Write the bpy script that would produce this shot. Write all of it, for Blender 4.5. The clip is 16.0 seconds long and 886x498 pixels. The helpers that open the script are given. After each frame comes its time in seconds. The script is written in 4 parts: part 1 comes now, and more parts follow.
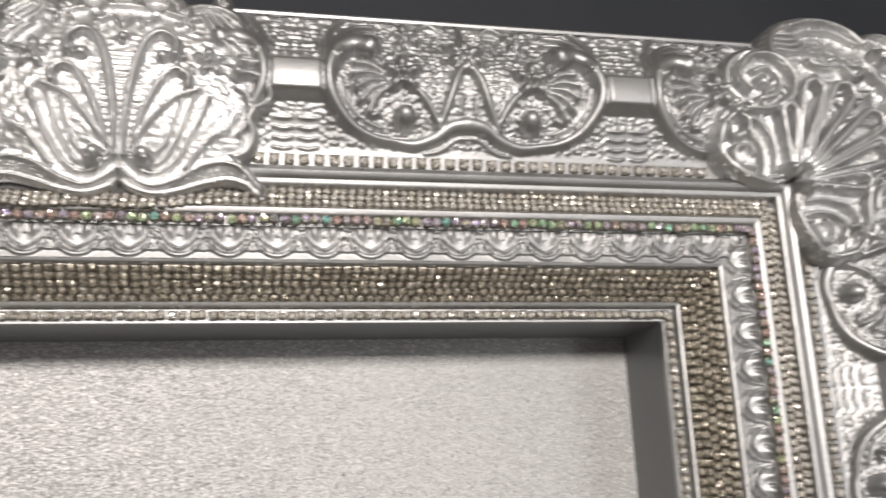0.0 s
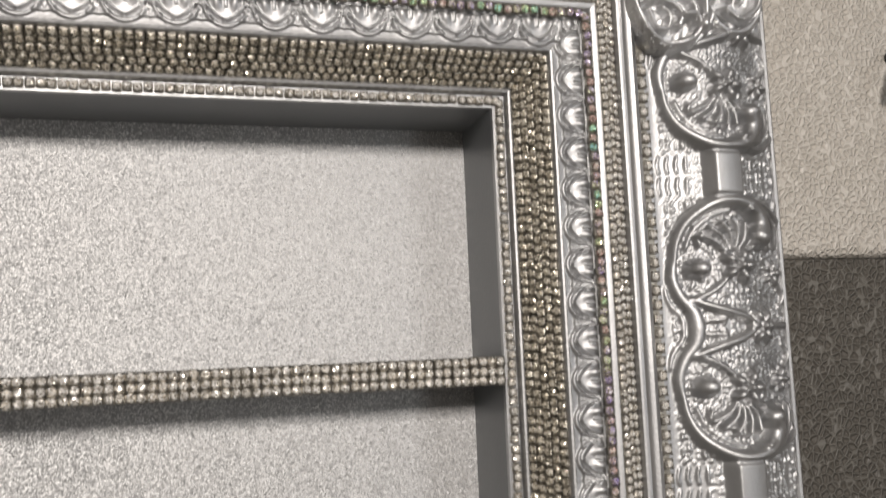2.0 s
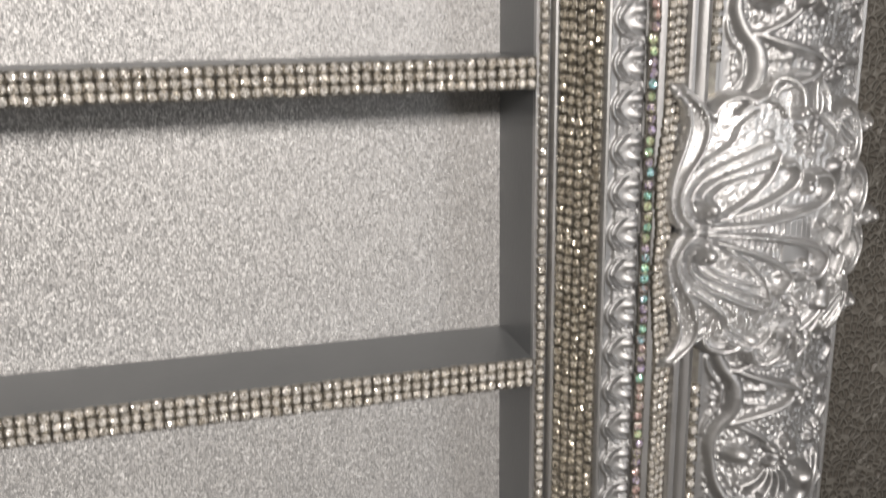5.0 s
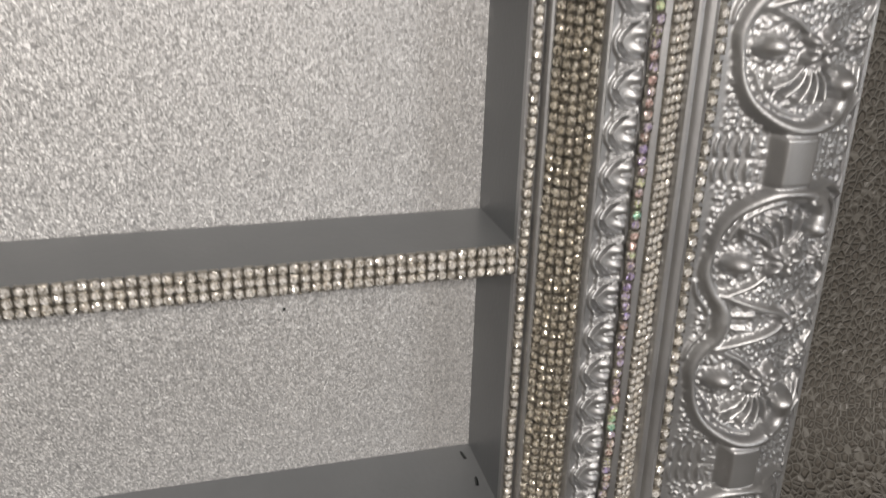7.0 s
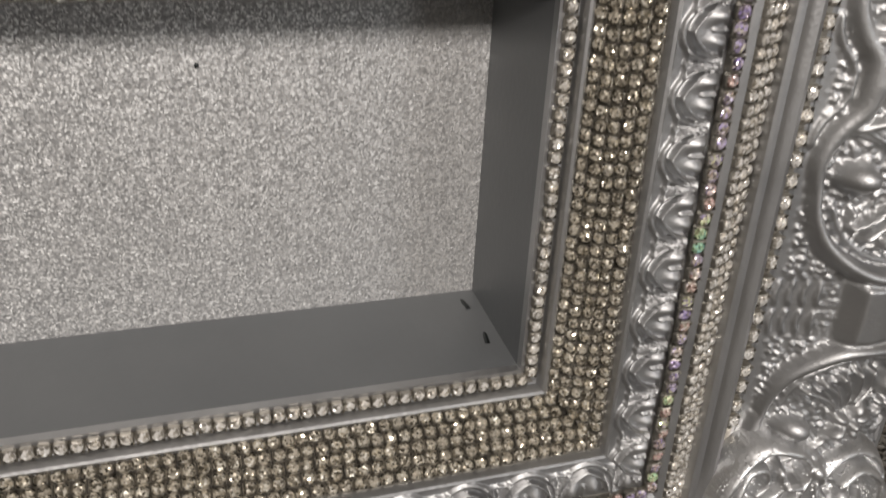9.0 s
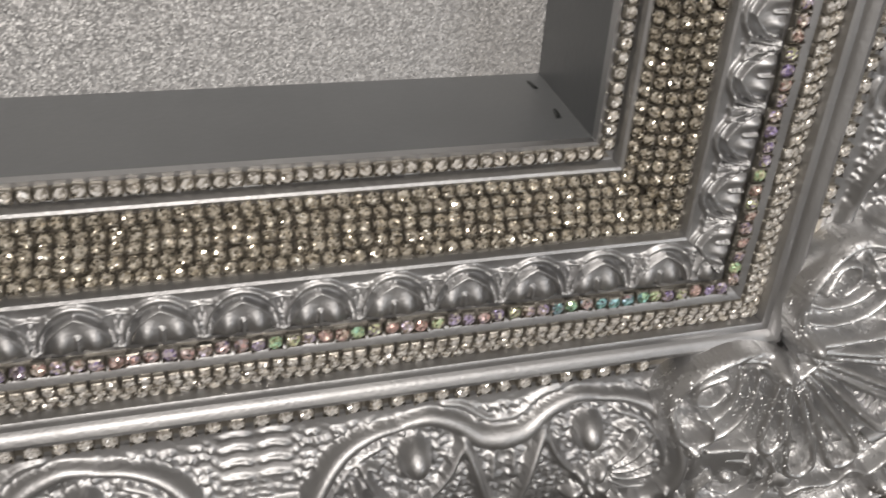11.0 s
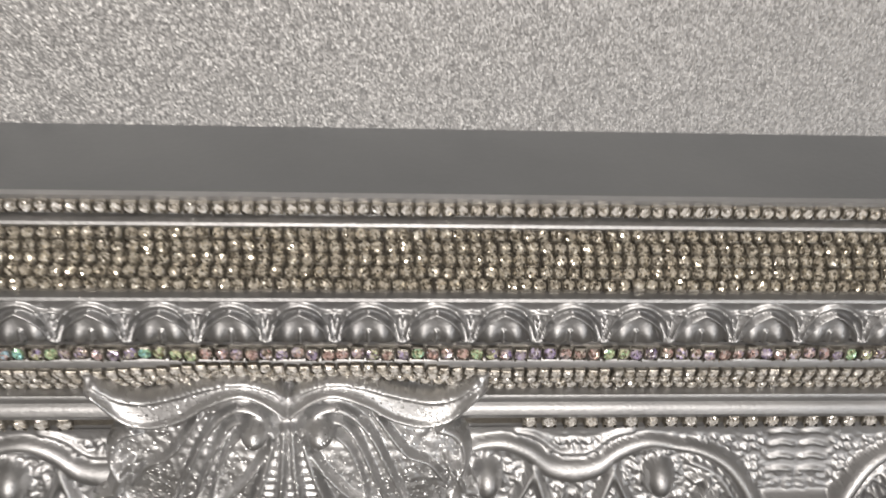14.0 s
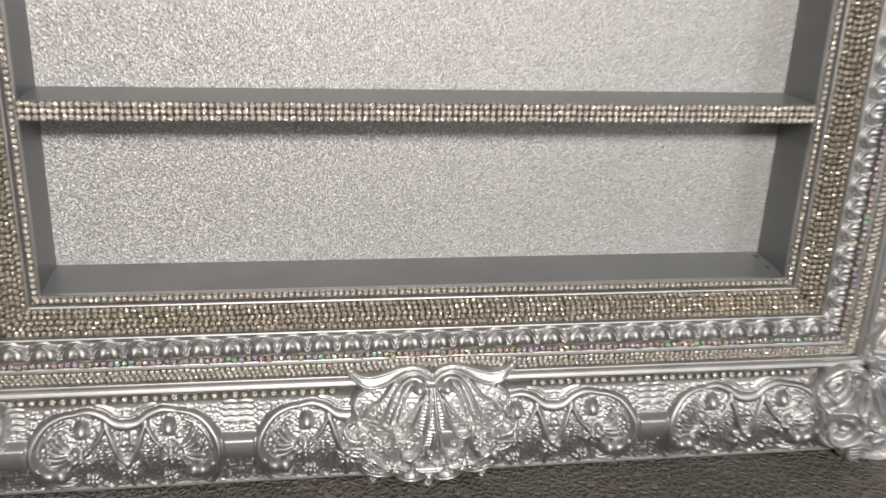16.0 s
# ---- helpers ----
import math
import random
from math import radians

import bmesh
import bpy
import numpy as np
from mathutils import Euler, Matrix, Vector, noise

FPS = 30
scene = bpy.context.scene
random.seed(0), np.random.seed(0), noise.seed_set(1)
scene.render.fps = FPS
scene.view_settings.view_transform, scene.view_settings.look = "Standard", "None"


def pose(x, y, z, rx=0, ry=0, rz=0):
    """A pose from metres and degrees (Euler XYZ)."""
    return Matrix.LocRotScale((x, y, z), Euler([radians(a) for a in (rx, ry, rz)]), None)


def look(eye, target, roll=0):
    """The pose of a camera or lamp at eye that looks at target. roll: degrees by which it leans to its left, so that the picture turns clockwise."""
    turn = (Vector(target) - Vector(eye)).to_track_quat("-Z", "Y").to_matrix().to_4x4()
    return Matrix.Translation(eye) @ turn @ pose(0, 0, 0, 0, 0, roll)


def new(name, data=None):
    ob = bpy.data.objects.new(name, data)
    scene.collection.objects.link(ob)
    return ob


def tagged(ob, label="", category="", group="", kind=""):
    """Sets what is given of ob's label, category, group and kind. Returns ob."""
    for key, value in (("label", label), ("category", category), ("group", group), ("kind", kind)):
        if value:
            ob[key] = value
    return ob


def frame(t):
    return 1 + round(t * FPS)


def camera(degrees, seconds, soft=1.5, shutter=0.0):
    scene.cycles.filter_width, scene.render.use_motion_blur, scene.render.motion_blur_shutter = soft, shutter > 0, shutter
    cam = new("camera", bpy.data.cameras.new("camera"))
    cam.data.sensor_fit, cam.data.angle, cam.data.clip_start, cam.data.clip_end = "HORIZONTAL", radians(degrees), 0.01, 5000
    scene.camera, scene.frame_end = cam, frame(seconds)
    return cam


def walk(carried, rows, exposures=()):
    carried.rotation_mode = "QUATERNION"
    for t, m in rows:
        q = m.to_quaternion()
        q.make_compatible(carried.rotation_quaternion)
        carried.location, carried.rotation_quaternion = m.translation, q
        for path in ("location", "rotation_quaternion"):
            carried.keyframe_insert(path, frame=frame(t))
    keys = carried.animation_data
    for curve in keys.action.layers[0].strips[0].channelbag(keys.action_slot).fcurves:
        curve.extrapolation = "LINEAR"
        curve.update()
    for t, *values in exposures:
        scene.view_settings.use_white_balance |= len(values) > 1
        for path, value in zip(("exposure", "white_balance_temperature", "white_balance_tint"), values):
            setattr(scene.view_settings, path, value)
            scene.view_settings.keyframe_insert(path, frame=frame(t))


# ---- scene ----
cam = camera(51.5, 16.0, 1.5, 0.45)
PATH = [
    (0, (0.062, -0.383, 0.533), (0.491, 1.504, 1.039), -2.5),
    (0.5, (0.068, -0.383, 0.542), (0.688, 1.47, 0.972), -2.9),
    (1, (0.1, -0.391, 0.53), (0.662, 1.495, 0.888), -2.6),
    (1.5, (0.102, -0.381, 0.519), (0.697, 1.511, 0.782), -2.7),
    (2, (0.113, -0.379, 0.493), (0.673, 1.527, 0.726), -2.4),
    (2.5, (0.12, -0.376, 0.486), (0.642, 1.552, 0.593), -2.4),
    (3, (0.115, -0.365, 0.473), (0.654, 1.561, 0.483), -2.1),
    (3.5, (0.123, -0.358, 0.446), (0.629, 1.576, 0.382), -1.2),
    (4, (0.119, -0.349, 0.42), (0.646, 1.574, 0.261), -0.7),
    (4.5, (0.124, -0.341, 0.402), (0.629, 1.565, 0.066), -1.0),
    (5, (0.124, -0.338, 0.386), (0.612, 1.536, -0.113), -0.8),
    (5.2, (0.12, -0.337, 0.376), (0.626, 1.52, -0.166), -0.7),
    (7.3, (0.129, -0.293, 0.232), (0.686, 1.472, -0.528), 2.3),
    (7.5, (0.133, -0.281, 0.217), (0.704, 1.478, -0.544), 2.5),
    (8, (0.141, -0.25, 0.185), (0.739, 1.497, -0.584), 2.9),
    (8.2, (0.143, -0.238, 0.179), (0.75, 1.496, -0.611), 2.9),
    (10.3, (0.157, -0.198, 0.113), (0.704, 1.426, -0.917), 3.6),
    (10.5, (0.155, -0.202, 0.107), (0.695, 1.433, -0.911), 3.8),
    (11, (0.14, -0.206, 0.102), (0.678, 1.417, -0.934), 4.1),
    (11.5, (0.118, -0.212, 0.1), (0.603, 1.42, -0.95), 4.2),
    (12, (0.098, -0.216, 0.101), (0.481, 1.443, -0.947), 3.8),
    (12.5, (0.081, -0.218, 0.101), (0.358, 1.473, -0.93), 3.0),
    (13, (0.053, -0.213, 0.098), (0.247, 1.495, -0.925), 2.7),
    (13.5, (0.034, -0.215, 0.104), (0.204, 1.499, -0.912), 2.8),
    (14, (0.023, -0.232, 0.115), (0.152, 1.505, -0.868), 2.5),
    (14.5, (0.017, -0.27, 0.141), (0.131, 1.53, -0.722), 2.5),
    (15, (-0.003, -0.335, 0.167), (0.143, 1.518, -0.571), 2.0),
    (15.5, (-0.049, -0.45, 0.196), (0.162, 1.41, -0.507), 1.6),
    (16, (-0.089, -0.557, 0.238), (0.218, 1.291, -0.464), 2.3),
]
EXPOSURES = ((0, -0.08), (1, -0.22), (1.5, -0.14), (2, -0.18), (3, -0.26), (4, -0.17), (5, 0.05), (7.5, 0.1), (8.2, 0.02), (10.3, -0.08), (13, -0.12), (14.5, 0.22), (16, 0.3))
walk(cam, [(t, look(eye, target, roll)) for t, eye, target, roll in PATH], EXPOSURES)

# ---- light ----
world = bpy.data.worlds.new("room_light")
scene.world = world
world.use_nodes = True
world.node_tree.nodes["Background"].inputs[0].default_value = (0.9, 0.95, 1.0, 1)
world.node_tree.nodes["Background"].inputs[1].default_value = 0.05


def area(name, m, sx, sy, power, colour):
    d = bpy.data.lights.new(name, "AREA")
    d.shape, d.size, d.size_y, d.energy, d.color = "RECTANGLE", sx, sy, power, colour
    ob = new(name, d)
    ob.matrix_world = m
    return ob


area("ceiling_lamp_light", look((0.0, -2.1, 1.1), (0.0, 0.0, 0.25)), 0.3, 0.3, 42, (1.0, 0.93, 0.87))
# unseen fill lamp, added to brighten the silver from the right
area("side_fill_light", look((1.93, -2.4, 0.6), (0, -0.6, 0.3)), 1.2, 1.5, 18, (0.95, 0.97, 1.0))


# ---- materials ----
def mat(name, colour, rough=0.5, metal=0.0):
    m = bpy.data.materials.new(name)
    m.use_nodes = True
    b = m.node_tree.nodes["Principled BSDF"]
    b.inputs["Base Color"].default_value = (*colour, 1)
    b.inputs["Roughness"].default_value = rough
    b.inputs["Metallic"].default_value = metal
    return m


class Nodes:
    """Short hand for a material's nodes."""

    def __init__(self, m):
        self.tree = m.node_tree
        self.shader = m.node_tree.nodes["Principled BSDF"]

    def add(self, kind, **values):
        n = self.tree.nodes.new(kind)
        for key, value in values.items():
            if key in n.inputs:
                n.inputs[key].default_value = value
            else:
                setattr(n, key, value)
        return n

    def link(self, a, b):
        self.tree.links.new(a, b)

    def coords(self):
        return self.add("ShaderNodeTexCoord").outputs["Object"]

    def noise(self, scale, detail=3.0):
        n = self.add("ShaderNodeTexNoise")
        n.inputs["Scale"].default_value, n.inputs["Detail"].default_value = scale, detail
        self.link(self.coords(), n.inputs["Vector"])
        return n

    def voronoi(self, scale, feature="F1", space=None):
        n = self.add("ShaderNodeTexVoronoi")
        n.feature = feature
        n.inputs["Scale"].default_value = scale
        self.link(space or self.coords(), n.inputs["Vector"])
        return n

    def ramp(self, source, stops):
        n = self.add("ShaderNodeValToRGB")
        while len(n.color_ramp.elements) < len(stops):
            n.color_ramp.elements.new(0.5)
        for e, (at, c) in zip(n.color_ramp.elements, stops):
            e.position, e.color = at, (*c, 1)
        self.link(source, n.inputs[0])
        return n.outputs[0]

    def bump(self, height, strength, distance, normal=None):
        n = self.add("ShaderNodeBump")
        n.inputs["Strength"].default_value, n.inputs["Distance"].default_value = strength, distance
        self.link(height, n.inputs["Height"])
        if normal:
            self.link(normal, n.inputs["Normal"])
        return n.outputs[0]

    def facets(self, colour, amount, share=None):
        """A normal that leans a random way in each cell, as flakes lie; share: a factor that picks the cells."""
        geo = self.add("ShaderNodeNewGeometry")
        sub = self.add("ShaderNodeVectorMath", operation="SUBTRACT")
        self.link(colour, sub.inputs[0])
        sub.inputs[1].default_value = (0.5, 0.5, 0.5)
        mul = self.add("ShaderNodeVectorMath", operation="SCALE")
        self.link(sub.outputs[0], mul.inputs[0])
        mul.inputs["Scale"].default_value = amount
        if share:
            times = self.add("ShaderNodeMath", operation="MULTIPLY")
            self.link(share, times.inputs[0])
            times.inputs[1].default_value = amount
            self.link(times.outputs[0], mul.inputs["Scale"])
        plus = self.add("ShaderNodeVectorMath", operation="ADD")
        self.link(geo.outputs["Normal"], plus.inputs[0])
        self.link(mul.outputs[0], plus.inputs[1])
        unit = self.add("ShaderNodeVectorMath", operation="NORMALIZE")
        self.link(plus.outputs[0], unit.inputs[0])
        return unit.outputs[0]


def silver(name, flakes):
    m = mat(name, (0.5, 0.5, 0.505), 0.34, 1.0)
    lift = 0.15 if flakes else -0.02
    n = Nodes(m)
    big, fine = n.noise(35, 4), n.noise(900, 2)
    n.link(n.ramp(big.outputs[0], [(0.3, (0.44 + lift, 0.44 + lift, 0.445 + lift)), (0.7, (0.54 + lift, 0.54 + lift, 0.54 + lift))]), n.shader.inputs["Base Color"])
    r = n.add("ShaderNodeMapRange")
    r.inputs["To Min"].default_value, r.inputs["To Max"].default_value = (0.38, 0.5) if flakes else (0.42, 0.55)
    n.link(n.noise(120, 3).outputs[0], r.inputs["Value"])
    n.link(r.outputs[0], n.shader.inputs["Roughness"])
    normal = None
    if flakes:
        v = n.voronoi(2100)
        sep = n.add("ShaderNodeSeparateColor")
        n.link(v.outputs["Color"], sep.inputs[0])
        few = n.add("ShaderNodeMath", operation="GREATER_THAN")
        n.link(sep.outputs[2], few.inputs[0])
        few.inputs[1].default_value = 0.86
        normal = n.facets(v.outputs["Color"], flakes, few.outputs[0])
    n.link(n.bump(fine.outputs[0], 0.25, 0.0004, normal), n.shader.inputs["Normal"])
    return m


def glitter():
    """Coarse glitter paper: mirror flakes lying every way over a pale ground."""
    m = mat("glitter_paper", (0.7, 0.7, 0.7), 0.56, 0.6)
    n = Nodes(m)
    warp = n.noise(700, 2)
    add = n.add("ShaderNodeVectorMath", operation="MULTIPLY_ADD")
    n.link(warp.outputs["Color"], add.inputs[0])
    add.inputs[1].default_value = (0.0012, 0.0012, 0.0012)
    n.link(n.coords(), add.inputs[2])
    v = n.voronoi(1900, "F1", add.outputs[0])
    n.link(n.facets(v.outputs["Color"], 0.56), n.shader.inputs["Normal"])
    sep = n.add("ShaderNodeSeparateColor")
    n.link(v.outputs["Color"], sep.inputs[0])
    tone = n.add("ShaderNodeMath", operation="MULTIPLY_ADD")
    n.link(n.noise(5, 4).outputs[0], tone.inputs[0])
    tone.inputs[1].default_value = 0.25
    n.link(sep.outputs[0], tone.inputs[2])
    n.link(n.ramp(tone.outputs[0], [(0.1, (0.4, 0.4, 0.405)), (0.75, (0.54, 0.537, 0.533)), (1.0, (0.86, 0.85, 0.835))]), n.shader.inputs["Base Color"])
    return m


def board_paint():
    m = mat("grey_paint", (0.18, 0.182, 0.186), 0.4, 0.15)
    n = Nodes(m)
    n.link(n.ramp(n.noise(14, 5).outputs[0], [(0.3, (0.16, 0.168, 0.175)), (0.7, (0.2, 0.208, 0.214))]), n.shader.inputs["Base Color"])
    n.link(n.bump(n.noise(420, 4).outputs[0], 0.2, 0.0005), n.shader.inputs["Normal"])
    return m


def leatherette(name, low, high, rough, depth, hollow_shade, grain_scale):
    m = mat(name, high, rough)
    n = Nodes(m)
    warp = n.noise(60, 2)
    add = n.add("ShaderNodeVectorMath", operation="MULTIPLY_ADD")
    n.link(warp.outputs["Color"], add.inputs[0])
    add.inputs[1].default_value = (0.0016, 0.0016, 0.0016)
    n.link(n.coords(), add.inputs[2])
    v = n.voronoi(grain_scale, "DISTANCE_TO_EDGE", add.outputs[0])
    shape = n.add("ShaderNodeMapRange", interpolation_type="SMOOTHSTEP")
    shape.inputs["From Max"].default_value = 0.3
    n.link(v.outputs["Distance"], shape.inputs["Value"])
    grain = n.noise(700, 3)
    # shade of the sunk cells, painted into the base colour
    shaded = n.add("ShaderNodeMix", data_type="RGBA", blend_type="MULTIPLY")
    shaded.inputs["Factor"].default_value = 1.0
    n.link(n.ramp(n.noise(9, 4).outputs[0], [(0.3, low), (0.7, high)]), shaded.inputs[6])
    n.link(n.ramp(shape.outputs[0], [(0.0, (1, 1, 1)), (0.7, hollow_shade)]), shaded.inputs[7])
    n.link(shaded.outputs[2], n.shader.inputs["Base Color"])
    inv = n.add("ShaderNodeMath", operation="MULTIPLY")
    n.link(shape.outputs[0], inv.inputs[0])
    inv.inputs[1].default_value = -1.0
    first = n.bump(grain.outputs[0], 0.15, 0.0006)
    n.link(n.bump(inv.outputs[0], 1.0, depth, first), n.shader.inputs["Normal"])
    return m


def crystal(name, stops, rough=0.15, metal=0.8, play=0.0, patch=0.0, dark=0.12):
    """Foil-backed cut glass: each stone has its own tint, each small facet its own lean and painted glint."""
    m = mat(name, (0.8, 0.76, 0.66), rough, metal)
    n = Nodes(m)
    info, geo = n.add("ShaderNodeObjectInfo"), n.add("ShaderNodeNewGeometry")
    add = n.add("ShaderNodeMath", operation="ADD")
    n.link(info.outputs["Random"], add.inputs[0])
    n.link(geo.outputs["Random Per Island"], add.inputs[1])
    v = n.voronoi(1500, "F1", n.add("ShaderNodeTexCoord").outputs["Object"] if not patch else geo.outputs["Position"])
    sep = n.add("ShaderNodeSeparateColor")
    n.link(v.outputs["Color"], sep.inputs[0])
    spread = n.add("ShaderNodeMath", operation="MULTIPLY_ADD")
    n.link(sep.outputs[2], spread.inputs[0])
    spread.inputs[1].default_value = play
    own = n.add("ShaderNodeMath", operation="FRACT")
    n.link(add.outputs[0], own.inputs[0])
    n.link(own.outputs[0], spread.inputs[2])
    tint = spread.outputs[0]
    if patch:
        # stones strung from one batch share a cast for a few centimetres
        cast = n.add("ShaderNodeTexNoise")
        cast.inputs["Scale"].default_value, cast.inputs["Detail"].default_value = 26, 1
        n.link(geo.outputs["Position"], cast.inputs["Vector"])
        lean = n.add("ShaderNodeMapRange")
        lean.inputs["From Min"].default_value, lean.inputs["From Max"].default_value = 0.32, 0.68
        n.link(cast.outputs[0], lean.inputs["Value"])
        mix = n.add("ShaderNodeMath", operation="MULTIPLY_ADD")
        n.link(lean.outputs[0], mix.inputs[0])
        mix.inputs[1].default_value = patch
        less = n.add("ShaderNodeMath", operation="MULTIPLY")
        n.link(tint, less.inputs[0])
        less.inputs[1].default_value = 1 - patch
        n.link(less.outputs[0], mix.inputs[2])
        tint = mix.outputs[0]
    wrap = n.add("ShaderNodeMath", operation="FRACT")
    n.link(tint, wrap.inputs[0])
    # sparkle put into the colour: random facets from dark to white
    painted_glints = n.ramp(sep.outputs[0], [(0.0, (dark, dark * 0.93, dark * 0.82)), (0.3, (0.34 + 0.7 * dark, 0.325 + 0.7 * dark, 0.295 + 0.7 * dark)), (0.55, (0.85, 0.84, 0.82)), (0.7, (1.0, 1.0, 1.0))])
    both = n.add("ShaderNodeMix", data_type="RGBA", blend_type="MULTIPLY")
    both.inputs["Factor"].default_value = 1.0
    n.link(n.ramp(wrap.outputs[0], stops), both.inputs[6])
    n.link(painted_glints, both.inputs[7])
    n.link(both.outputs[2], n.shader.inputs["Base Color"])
    n.link(n.facets(v.outputs["Color"], 1.0), n.shader.inputs["Normal"])
    return m


def plain(name, low, high, rough, scale, metal=0.0):
    m = mat(name, high, rough, metal)
    n = Nodes(m)
    n.link(n.ramp(n.noise(scale, 5).outputs[0], [(0.3, low), (0.7, high)]), n.shader.inputs["Base Color"])
    n.link(n.bump(n.noise(scale * 30, 3).outputs[0], 0.15, 0.001), n.shader.inputs["Normal"])
    return m


SILVER = silver("silver_paint", 0.0)
SPARKLE = silver("silver_paint_with_flakes", 1.1)
GREY = board_paint()
GLITTER = glitter()
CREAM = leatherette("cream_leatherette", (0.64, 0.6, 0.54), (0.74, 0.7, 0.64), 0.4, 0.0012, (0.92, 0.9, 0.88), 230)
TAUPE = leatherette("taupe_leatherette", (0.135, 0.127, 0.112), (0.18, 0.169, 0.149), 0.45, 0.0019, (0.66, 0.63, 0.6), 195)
SLATE = plain("slate_wall_paint", (0.035, 0.04, 0.05), (0.045, 0.05, 0.062), 0.6, 6)
WALL = plain("grey_wall_paint", (0.58, 0.565, 0.545), (0.66, 0.645, 0.62), 0.8, 3)
FLOOR = plain("floor_boards", (0.3, 0.285, 0.265), (0.38, 0.36, 0.335), 0.5, 4)
CEILING = plain("beige_ceiling_paint", (0.4, 0.39, 0.375), (0.46, 0.45, 0.435), 0.9, 3)
DARK_METAL = plain("dark_metal", (0.03, 0.035, 0.035), (0.06, 0.065, 0.065), 0.35, 40, 0.8)
CUP = plain("setting_metal", (0.3, 0.28, 0.245), (0.48, 0.45, 0.395), 0.34, 300, 0.95)
# near-black brown that stands in for shade between the slope's stones
GAP_SHADE = plain("dark_gap_shade", (0.03, 0.026, 0.021), (0.06, 0.052, 0.042), 0.5, 120)
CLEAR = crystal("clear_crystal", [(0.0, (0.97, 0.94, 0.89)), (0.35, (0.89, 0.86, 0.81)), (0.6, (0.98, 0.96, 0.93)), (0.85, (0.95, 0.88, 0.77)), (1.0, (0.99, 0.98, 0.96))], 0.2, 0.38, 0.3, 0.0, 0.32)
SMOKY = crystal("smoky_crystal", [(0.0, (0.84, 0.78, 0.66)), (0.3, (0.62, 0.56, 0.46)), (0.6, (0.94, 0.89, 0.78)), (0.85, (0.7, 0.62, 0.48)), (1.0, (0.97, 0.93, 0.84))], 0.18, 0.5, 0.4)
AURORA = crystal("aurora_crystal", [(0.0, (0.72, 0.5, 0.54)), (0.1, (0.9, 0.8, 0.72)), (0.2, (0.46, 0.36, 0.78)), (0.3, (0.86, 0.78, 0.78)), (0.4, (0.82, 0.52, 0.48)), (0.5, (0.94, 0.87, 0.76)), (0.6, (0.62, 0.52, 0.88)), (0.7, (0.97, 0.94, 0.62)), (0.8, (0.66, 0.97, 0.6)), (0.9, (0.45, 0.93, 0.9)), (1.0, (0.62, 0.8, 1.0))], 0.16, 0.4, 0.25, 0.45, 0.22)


# ---- mesh helpers ----
def mesh_data(name, verts, faces, materials, slots=None, smooth=True):
    me = bpy.data.meshes.new(name)
    me.from_pydata(verts, [], faces)
    for m in materials:
        me.materials.append(m)
    if slots is not None:
        me.polygons.foreach_set("material_index", slots)
    me.polygons.foreach_set("use_smooth", [smooth] * len(me.polygons))
    return me


def part(name, verts, faces, material, parent=None, label="", smooth=True):
    ob = new(name, mesh_data(name, verts, faces, [material], None, smooth))
    ob.parent = parent
    return tagged(ob, label)


def box(name, x0, x1, y0, y1, z0, z1, material, parent=None, label="", bevel=0.0):
    bm = bmesh.new()
    bmesh.ops.create_cube(bm, size=1)
    for v in bm.verts:
        v.co = ((x0 + x1) / 2 + v.co.x * (x1 - x0), (y0 + y1) / 2 + v.co.y * (y1 - y0), (z0 + z1) / 2 + v.co.z * (z1 - z0))
    if bevel:
        bmesh.ops.bevel(bm, geom=bm.edges[:], offset=bevel, segments=4, affect="EDGES", profile=0.5)
    me = bpy.data.meshes.new(name)
    bm.to_mesh(me)
    bm.free()
    me.materials.append(material)
    if bevel > 0.004:
        me.polygons.foreach_set("use_smooth", [True] * len(me.polygons))
    ob = new(name, me)
    ob.parent = parent
    return tagged(ob, label)


def smoothstep(x, a, b):
    k = np.clip((x - a) / (b - a), 0, 1)
    return k * k * (3 - 2 * k)


